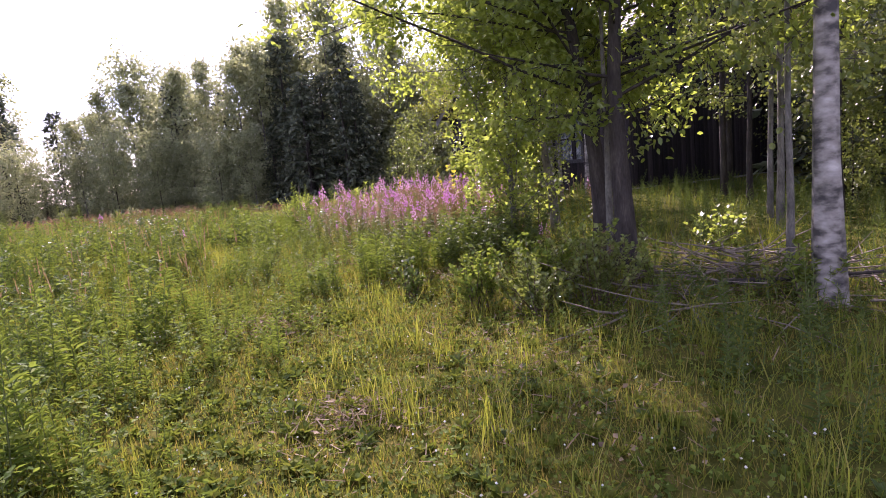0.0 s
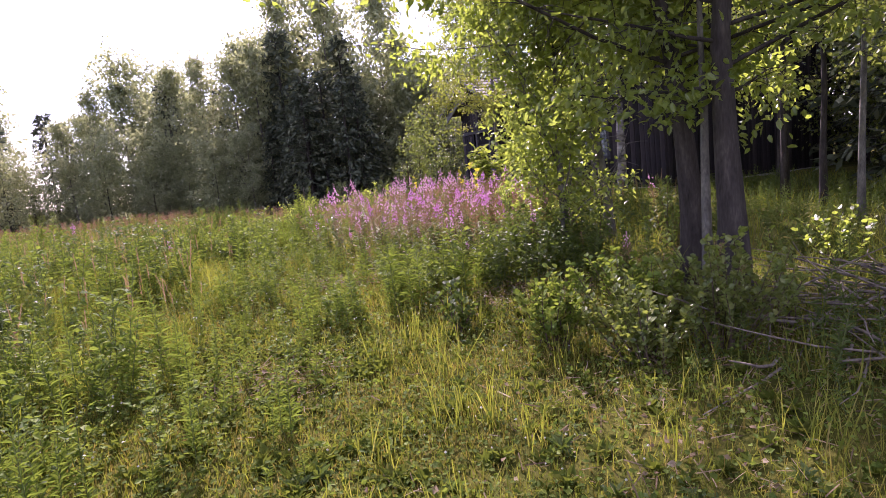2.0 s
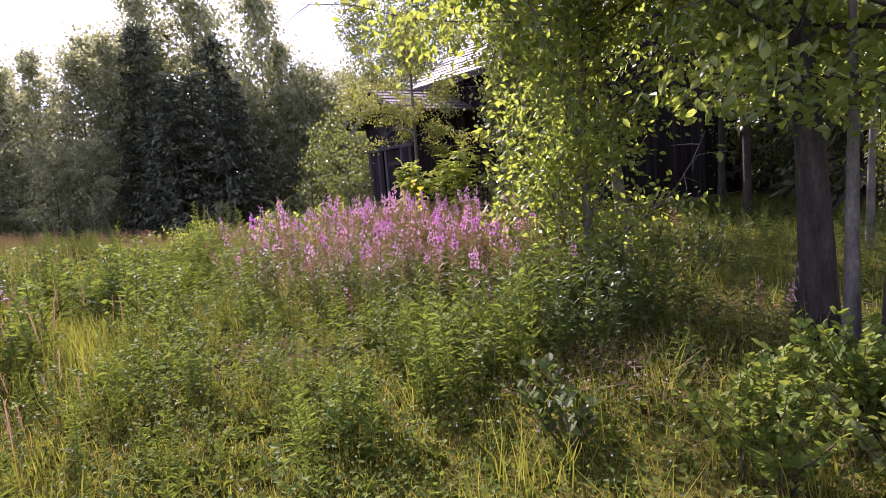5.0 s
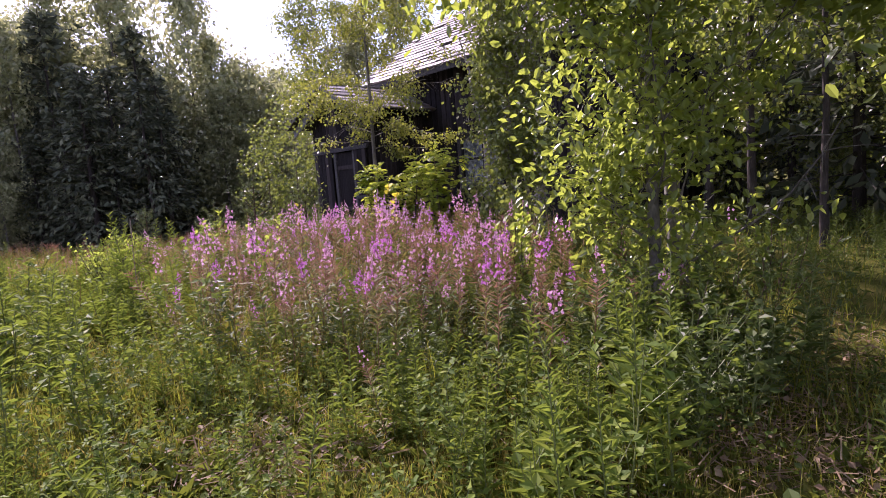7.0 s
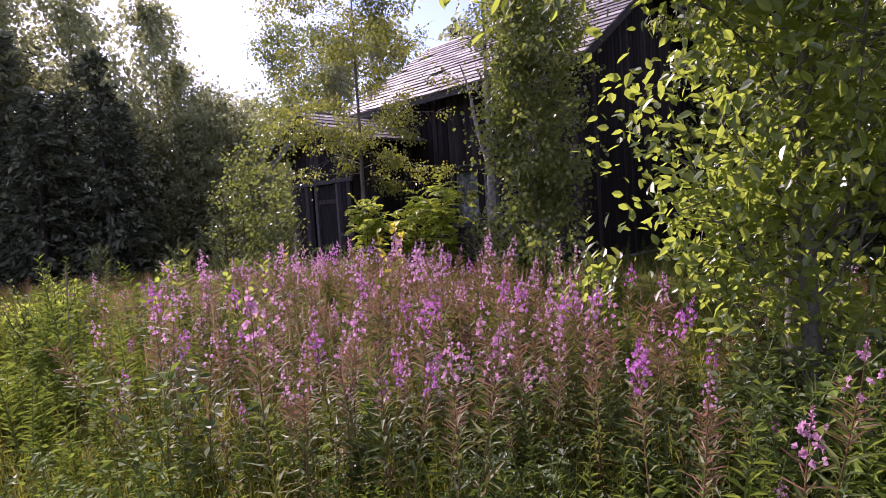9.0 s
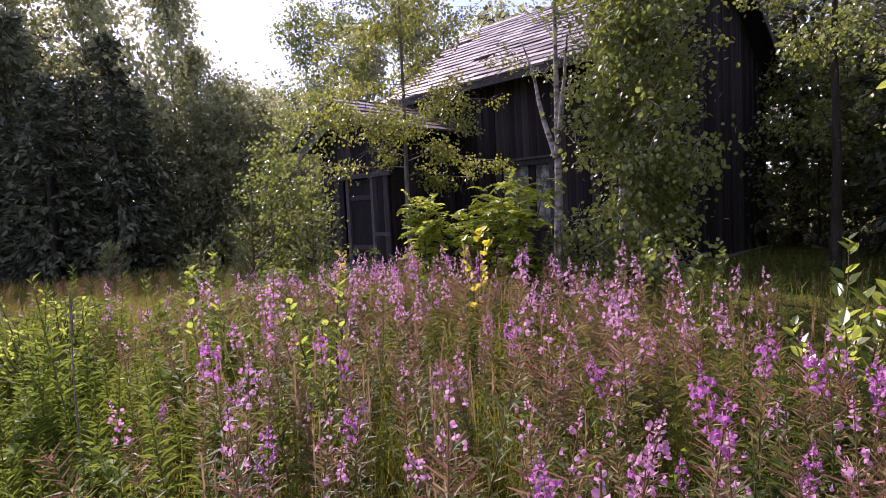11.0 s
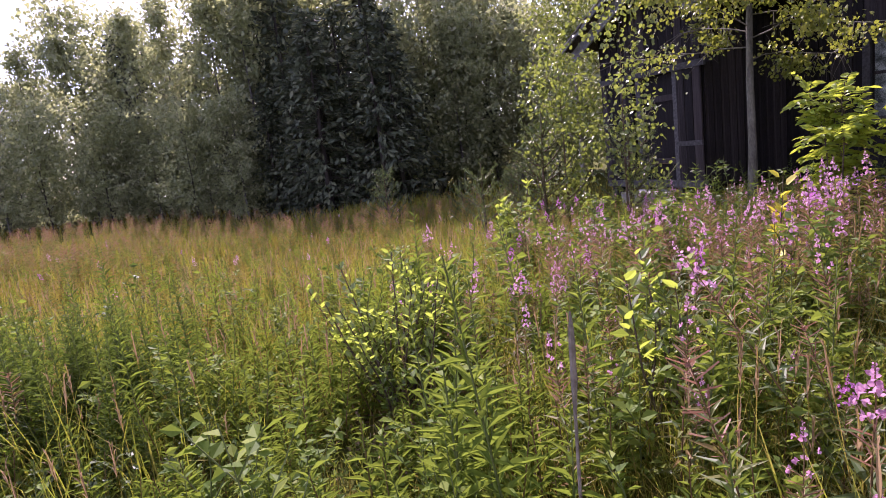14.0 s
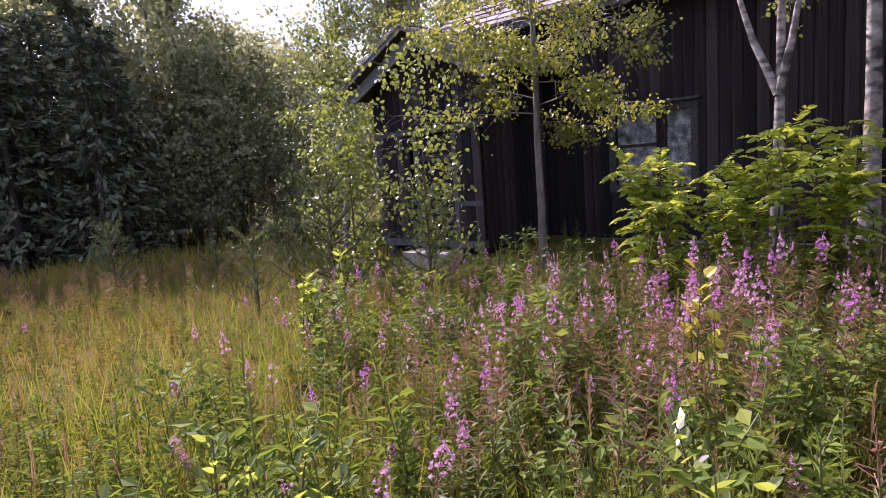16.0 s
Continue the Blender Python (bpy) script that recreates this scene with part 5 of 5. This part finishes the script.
def grass():
    rng = np.random.default_rng(320)
    # short turf on the track and its verges
    x, y = place(190000, -4.5, 7.0, 0.5, 15.5, rng)
    d = off_path(x, y)
    p = patchy(x, y, 2.4, 12)
    keep = rng.random(len(x)) < np.clip(1.25 - d * 0.26, 0.16, 1) * (0.45 + 0.55 * p)
    x, y, d, p = x[keep], y[keep], d[keep], p[keep]
    h = (0.065 + 0.06 * p + np.clip((d - 0.6) * 0.06, 0, 0.12) + np.where(y > 9, 0.06, 0)) * np.interp(y, [6, 10], [0.62, 1.0]) * rng.uniform(0.4, 1.7, len(x))
    V, q, t = blades(x, y, h, rng.uniform(0.003, 0.006, len(x)), M_GRASS, rng, 0.42)
    yellow = rng.random(len(x)) < 0.18 + 0.35 * patchy(x, y, 0.9, 13)
    tagged(link("turf", [(V, np.concatenate([q[~yellow]]), M_GRASS), (V, t[~yellow], M_GRASS), (V, q[yellow], M_DRYGRASS), (V, t[yellow], M_DRYGRASS)]), "short yellow-green turf on the old track", "grass", kind="stuff")
    # fine close growth that carpets the track
    x, y = place(140000, -2.6, 5.2, 0.7, 11.5, rng)
    keep = rng.random(len(x)) < np.clip(1.35 - 0.42 * off_path(x, y), 0.06, 1)
    x, y = x[keep], y[keep]
    n = len(x)
    rot = yaw_tilt(n, 0.6, rng)
    pos = np.stack([x, y, gz(x, y) - 0.006], 1)
    sz = np.stack([rng.uniform(0.006, 0.013, n), np.ones(n), rng.uniform(0.03, 0.095, n)], 1)
    V = (np.einsum("nij,nkj->nki", rot, np.array([(-0.5, 0, 0), (0.5, 0, 0), (0.2, 0.01, 1)])[None] * sz[:, None, :]) + pos[:, None, :]).reshape(-1, 3)
    F = np.arange(n * 3).reshape(-1, 3)
    pick = rng.random(n) + 0.35 * (patchy(x, y, 1.6, 17) - 0.5)
    tagged(link("turf_carpet", [(V, F[pick < 0.55], M_GRASS), (V, F[(pick >= 0.55) & (pick < 0.8)], M_DRYGRASS), (V, F[pick >= 0.8], M_CLOVER)]), "fine close yellow-green growth carpeting the track", "grass", kind="stuff")
    # low leafy tufts among the turf
    cx, cy = place(7500, -4.5, 5.5, 0.9, 12, rng)
    keep = rng.random(len(cx)) < 0.25 + 0.75 * patchy(cx, cy, 1.9, 43)
    cx, cy = cx[keep], cy[keep]
    m = 11
    tall = rng.uniform(0.05, 0.17, len(cx))
    wide = rng.uniform(0.03, 0.09, len(cx))
    shade = np.repeat(rng.random(len(cx)) * 0.6 + 0.4 * patchy(cx, cy, 1.1, 44), m)
    n = len(cx) * m
    x = np.repeat(cx, m) + rng.normal(0, 1, n) * np.repeat(wide, m)
    y = np.repeat(cy, m) + rng.normal(0, 1, n) * np.repeat(wide, m)
    pos = np.stack([x, y, gz(x, y) + np.repeat(tall, m) * rng.uniform(0.1, 1, n)], 1)
    d = np.stack([rng.normal(0, 1, n), rng.normal(0, 1, n), rng.uniform(-0.2, 0.9, n)], 1)
    rot, sc = turn_to(d, rng.normal(0, 0.8, n)), rng.uniform(0.018, 0.042, n)
    lots = [(shade < 0.36, M_CLOVER), ((shade >= 0.36) & (shade < 0.74), M_HERB), (shade >= 0.74, M_DARK_SHADE_HERB)]
    tagged(link("turf_leaves", [(*spread(DIA_V, DIA_F, rot[k], pos[k], sc[k]), mat) for k, mat in lots]), "small green leafy plants growing through the turf", "herbs", kind="stuff")
    # tufts of taller green grass
    cx, cy = place(4200, -8, 8, 1.0, 18, rng)
    d = off_path(cx, cy)
    keep = (d > 0.5) & (rng.random(len(cx)) < np.where(cx < 1.5, 0.85, 0.45) * np.interp(cy, [7, 10], [0.4, 1.0]))
    cx, cy = cx[keep], cy[keep]
    n = 26
    x = (cx[:, None] + rng.normal(0, 0.07, (len(cx), n))).ravel()
    y = (cy[:, None] + rng.normal(0, 0.07, (len(cx), n))).ravel()
    h = np.repeat(rng.uniform(0.2, 0.5, len(cx)) * np.interp(cy, [8, 12], [1.0, 1.3]) * np.clip(off_path(cx, cy) * 0.5 + 0.35, 0.4, 1), n) * rng.uniform(0.6, 1.15, len(x))
    V, q, t = blades(x, y, h, rng.uniform(0.004, 0.008, len(x)), M_GRASS, rng, 0.25)
    tagged(link("tall_grass", [(V, q, M_GRASS), (V, t, M_GRASS)]), "tufts of tall green grass in the meadow", "grass", kind="stuff")
    # dense upright herbs beside the shrub
    n = 85
    x, y = 1.12 + rng.normal(0, 0.3, n), 14.75 + rng.normal(0, 0.26, n)
    st, lv = fireweed(440, 0.85, 0, 0, 44, True)[:2]
    rot, pos, sc = yaw_tilt(n, 0.06, rng), np.stack([x, y, gz(x, y)], 1), rng.uniform(0.7, 1.05, n)
    tagged(link("herb_clump", [(*spread(*st, rot, pos, sc), M_GSTEM), (*spread(*lv, rot, pos, sc), M_DARK_SHADE_HERB)]), "tall upright dark-green herb clump", "herbs", kind="stuff")
    # ochre hay meadow beyond
    x, y = place(85000, -14, 10, 9, 31, rng)
    w = np.where(y > 11, 1.0, 0.35) * (off_path(x, y) > 0.7) * (0.4 + 0.6 * patchy(x, y, 0.5, 15))
    w = w * np.where((x > 8.6) & (y < 21), 0.25, 1)
    keep = rng.random(len(x)) < w
    x, y = x[keep], y[keep]
    far = np.hypot(x - 2, y - 11)
    V, q, t = blades(x, y, rng.uniform(0.16, 0.45, len(x)) * (0.6 + 0.6 * patchy(x, y, 1.4, 16)), rng.uniform(0.003, 0.006, len(x)) * (0.7 + far * 0.11), M_DRYGRASS, rng, 0.2)
    g = rng.random(len(x)) < 0.52
    tagged(link("hay_grass", [(V, q[~g], M_DRYGRASS), (V, t[~g], M_DRYGRASS), (V, q[g], M_GRASS), (V, t[g], M_GRASS)]), "ochre hay grass over the far meadow", "grass", kind="stuff")
    x, y = place(26000, -45, 14, 14, 46, rng)
    keep = ~((x > 8.6) & (y < 22)) & ~((x > -10) & (y < 22))
    x, y = x[keep], y[keep]
    V, q, t = blades(x, y, rng.uniform(0.25, 0.5, len(x)), rng.uniform(0.015, 0.03, len(x)), M_DRYGRASS, rng, 0.2)
    g = rng.random(len(x)) < 0.4
    tagged(link("far_grass", [(V, q[~g], M_DRYGRASS), (V, t[~g], M_DRYGRASS), (V, q[g], M_GRASS), (V, t[g], M_GRASS)]), "rough grass far off along the forest edge", "grass", kind="stuff")
    # panicles on fine stalks
    x, y = place(6500, -8, 9, 6.5, 27, rng)
    keep = (off_path(x, y) > 0.7) & (rng.random(len(x)) < np.where((x > 2.4) | (y > 13), 0.9, 0.3)) & ~((x > 8.6) & (y < 21)) & ~((x > 2.0) & (y < 9.5))
    x, y = x[keep], y[keep]
    n = len(x)
    rot = yaw_tilt(n, 0.12, rng)
    pos = np.stack([x, y, gz(x, y)], 1)
    h = rng.uniform(0.45, 0.85, n) * np.interp(y, [11, 16, 22], [1.0, 0.66, 0.55])
    st = np.array([(-0.0016, 0, 0), (0.0016, 0, 0), (0.0012, 0.02, 1), (-0.0012, 0.02, 1)])
    head = [((0, 0.02, 0.72), (-0.006, 0.02, 0.84), (0, 0.03, 1.02), (0.006, 0.02, 0.84))]
    for k in range(7):
        a, z = k * 2.4, 0.74 + 0.035 * k
        c, s = math.cos(a), math.sin(a)
        head.append(((0, 0.02, z), (0.012 * c - 0.003 * s, 0.02 + 0.012 * s + 0.003 * c, z + 0.05), (0.024 * c, 0.02 + 0.024 * s, z + 0.07), (0.012 * c + 0.003 * s, 0.02 + 0.012 * s - 0.003 * c, z + 0.05)))
    hv = np.array(head).reshape(-1, 3)
    hf = np.arange(len(hv)).reshape(-1, 4)
    one = np.stack([np.ones(n), np.ones(n), h], 1)
    tagged(link("grass_panicles", [(*spread(st, np.array([(0, 1, 2, 3)]), rot, pos, one), M_DRYGRASS), (*spread(hv, hf, rot, pos, one), M_PANICLE)]), "fine brown grass panicles above the meadow", "grass", kind="stuff")
    # clover leaves and cream heads on the track
    x, y = place(42000, -3.2, 5.0, 0.6, 13, rng)
    keep = rng.random(len(x)) < np.clip(1.3 - 0.4 * off_path(x, y), 0.1, 1) * (0.3 + 0.7 * patchy(x, y, 2.2, 21))
    x, y = x[keep], y[keep]
    n = len(x)
    a = rng.uniform(0, 6.283, n)
    d = np.stack([np.cos(a), np.sin(a), rng.uniform(-0.1, 0.5, n)], 1)
    pos = np.stack([x, y, gz(x, y) + rng.uniform(0.02, 0.09, n)], 1)
    tagged(link("clover_leaves", [(*spread(ROUND_V, LEAF_F, turn_to(d, rng.normal(0, 0.4, n)), pos, rng.uniform(0.015, 0.04, n)), M_CLOVER)]), "low round clover leaves in the turf", "clover", kind="stuff")
    x, y = place(900, -3.5, 3.6, 1.2, 9, rng)
    keep = (patchy(x, y, 1.0, 22) > 0.45)
    x, y = x[keep], y[keep]
    n = len(x)
    ball = np.array([(1, 0, 0), (0, 1, 0), (-1, 0, 0), (0, -1, 0), (0, 0, 1), (0, 0, -1)], float)
    bf = np.array([(0, 1, 4), (1, 2, 4), (2, 3, 4), (3, 0, 4), (1, 0, 5), (2, 1, 5), (3, 2, 5), (0, 3, 5)])
    hz = rng.uniform(0.08, 0.2, n)
    pos = np.stack([x, y, gz(x, y)], 1)
    stv = np.array([(-0.001, 0, 0), (0.001, 0, 0), (0.001, 0, 1), (-0.001, 0, 1)])
    rot = yaw_tilt(n, 0.1, rng)
    tip = pos + rot[:, :, 2] * hz[:, None]
    tagged(link("clover_heads", [(*spread(stv, np.array([(0, 1, 2, 3)]), rot, pos, np.stack([np.ones(n), np.ones(n), hz], 1)), M_GSTEM), (*spread(ball, bf, rot, tip, rng.uniform(0.005, 0.009, n)), M_WHITE)]), "small cream clover heads in the turf", "flowers", kind="stuff")
    # tall brown seed stalks along the far edge of the meadow
    x, y = place(1700, -12, 9, 21.5, 32, rng)
    keep = (rng.random(len(x)) < 0.75) & (y < np.interp(x, [-12, -4, 2, 6, 9], [38, 36, 30, 25.5, 24]))
    x, y = x[keep], y[keep]
    (stem, leaves, flowers, pods), petal, lab = FW_LITE[5]
    rot, pos, s = yaw_tilt(len(x), 0.07, rng), np.stack([x, y, gz(x, y)], 1), rng.uniform(0.6, 1.0, len(x))
    tagged(link("seed_stalks", [(*spread(stem[0], stem[1], rot, pos, s), M_STEM), (*spread(leaves[0], leaves[1], rot, pos, s), M_FWLEAF), (*spread(pods[0], pods[1], rot, pos, s * 1.0), M_POD)]), "brown fireweed seed stalks along the far meadow", "flowers", kind="stuff")

    # low rosettes of broad leaves between the grass
    n = 11
    a = np.arange(n) * 2.399
    e = 0.15 + 0.9 * np.arange(n) / n
    d = np.stack([np.cos(a) * np.cos(e), np.sin(a) * np.cos(e), np.sin(e)], 1)
    rv, rf = spread(np.array([(0, 0, 0), (-0.22, 0.5, 0.1), (0, 1, -0.1), (0.22, 0.5, 0.1)], float), DIA_F, turn_to(d, rng.normal(0, 0.4, n)), np.zeros((n, 3)) + np.array([0, 0, 0.01]), rng.uniform(0.06, 0.1, n))
    x, y = place(9000, -4, 6, 0.6, 13.5, rng)
    keep = rng.random(len(x)) < np.clip(1.1 - 0.25 * off_path(x, y), 0.1, 1) * (0.35 + 0.4 * patchy(x, y, 1.9, 41))
    x, y = x[keep], y[keep]
    rot, pos = yaw_tilt(len(x), 0.25, rng), np.stack([x, y, gz(x, y)], 1)
    dk = rng.random(len(x)) < 0.12
    s = rng.uniform(0.45, 1.25, len(x))
    tagged(link("low_herbs", [(*spread(rv, rf, rot[dk], pos[dk], s[dk]), M_DARK_SHADE_HERB), (*spread(rv, rf, rot[~dk], pos[~dk], s[~dk]), M_CLOVER)]), "low broad-leaved herbs in the turf", "herbs", kind="stuff")


grass()


def undergrowth():
    """Herbs below the trees and along the walls, leaf colour darkened as shade."""
    rng = np.random.default_rng(330)
    protos = [fireweed(420 + k, h, 0, 0, n, True) for k, (h, n) in enumerate(((0.5, 24), (0.38, 22), (0.62, 26)))]
    x, y = place(3400, 3.2, 13.5, -1.5, 21, rng)
    inhouse = (x > 11.2) & (y > 13.0) | (x > 8.9) & (y > 17.9)
    keep = ~inhouse & ((y < 8.0) | (x > np.interp(y, [8, 10, 12, 14, 16, 20], [5.4, 6.2, 7.0, 7.4, 8.0, 7.0]))) & (rng.random(len(x)) < 0.35 + 0.65 * patchy(x, y, 0.9, 31)) & (off_path(x, y) > 2.6)
    x, y = x[keep], y[keep]
    kind = rng.integers(0, 3, len(x))
    geos = []
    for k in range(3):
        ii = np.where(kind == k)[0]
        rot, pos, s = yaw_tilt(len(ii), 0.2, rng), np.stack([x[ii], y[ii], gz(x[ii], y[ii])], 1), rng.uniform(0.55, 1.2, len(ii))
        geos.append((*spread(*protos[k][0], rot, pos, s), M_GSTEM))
        geos.append((*spread(*protos[k][1], rot, pos, s), M_DARK_SHADE_HERB))
    tagged(link("undergrowth", geos), "low green undergrowth below trees, colour darkened as shade", "herbs", kind="stuff")
    x, y = place(16000, 3.5, 16, -1.5, 13, rng)
    keep = (off_path(x, y) > 2.4) & ~((x > 11.3) & (y > 13.2))
    x, y = x[keep], y[keep]
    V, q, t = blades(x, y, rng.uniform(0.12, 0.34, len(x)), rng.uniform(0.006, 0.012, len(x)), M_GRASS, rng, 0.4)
    # Every second blade takes the dark herb colour to paint in tree shade.
    tagged(link("shade_grass", [(V, q[::2], M_GRASS), (V, t[::2], M_GRASS), (V, q[1::2], M_DARK_SHADE_HERB), (V, t[1::2], M_DARK_SHADE_HERB)]), "sparse grass under the trees, half its blades darkened as shade", "grass", kind="stuff")


undergrowth()


def dry_litter():
    """Flattened straw and dead leaves where the growth is thin."""
    rng = np.random.default_rng(333)
    X, Y = [], []
    for cx, cy, r, n in ((2.04, 8.5, 0.28, 700), (3.75, 6.9, 0.55, 2200), (5.3, 7.0, 0.6, 1500), (1.2, 3.65, 0.22, 450), (2.85, 13.8, 0.35, 900), (1.05, 5.9, 0.25, 350), (5.2, 4.2, 0.8, 1900), (3.1, 4.3, 0.6, 450), (2.4, 3.1, 0.6, 350)):
        X.append(cx + rng.normal(0, r, n))
        Y.append(cy + rng.normal(0, r, n))
    x, y = np.concatenate(X), np.concatenate(Y)
    n = len(x)
    a = rng.uniform(0, 6.283, n)
    d = np.stack([np.cos(a), np.sin(a), rng.normal(0.12, 0.22, n)], 1)
    pos = np.stack([x, y, gz(x, y) + rng.uniform(0.005, 0.07, n)], 1)
    rot = turn_to(d, rng.normal(0, 0.6, n))
    straw = np.array([(-0.02, 0, 0), (0.02, 0, 0), (0.015, 0.6, 0.05), (0, 1, 0), (-0.015, 0.6, 0.05)], float)
    lf = rng.random(n) < 0.3
    tagged(link("dry_litter", [(*spread(straw, np.array([(0, 1, 2, 4)]), rot[~lf], pos[~lf], rng.uniform(0.08, 0.22, (~lf).sum())), M_STRAW), (*spread(DIA_V, DIA_F, rot[lf], pos[lf], rng.uniform(0.025, 0.055, lf.sum())), M_STRAW)]), "flattened dry straw and brown leaves on the ground", "litter", kind="stuff")


dry_litter()


def dry_stalk():
    """A single dead stalk with a narrow seed head, standing by the track."""
    rng = np.random.default_rng(335)
    t = new("dry_stalk")
    tagged(t, "single dead grey stalk with a narrow seed head", "plant")
    ln = limb_line((0, 0, -0.05), (0.02, 0.02, 1), 1.10, 0.05, 6, rng, 0.015)
    link("stem", [(*tube(ln, np.linspace(0.005, 0.0035, 7), 5), M_DEADWOOD)], t, smooth=True)
    hd = limb_line(ln[-2], ln[-1] - ln[-2], 0.22, 0.0, 6, rng, 0.02)
    link("seed_head", [(*tube(hd, np.array([0.004, 0.006, 0.008, 0.007, 0.0075, 0.006, 0.002]), 6), M_DEADWOOD)], t)
    stand(t, 2.44, 12.07)


dry_stalk()
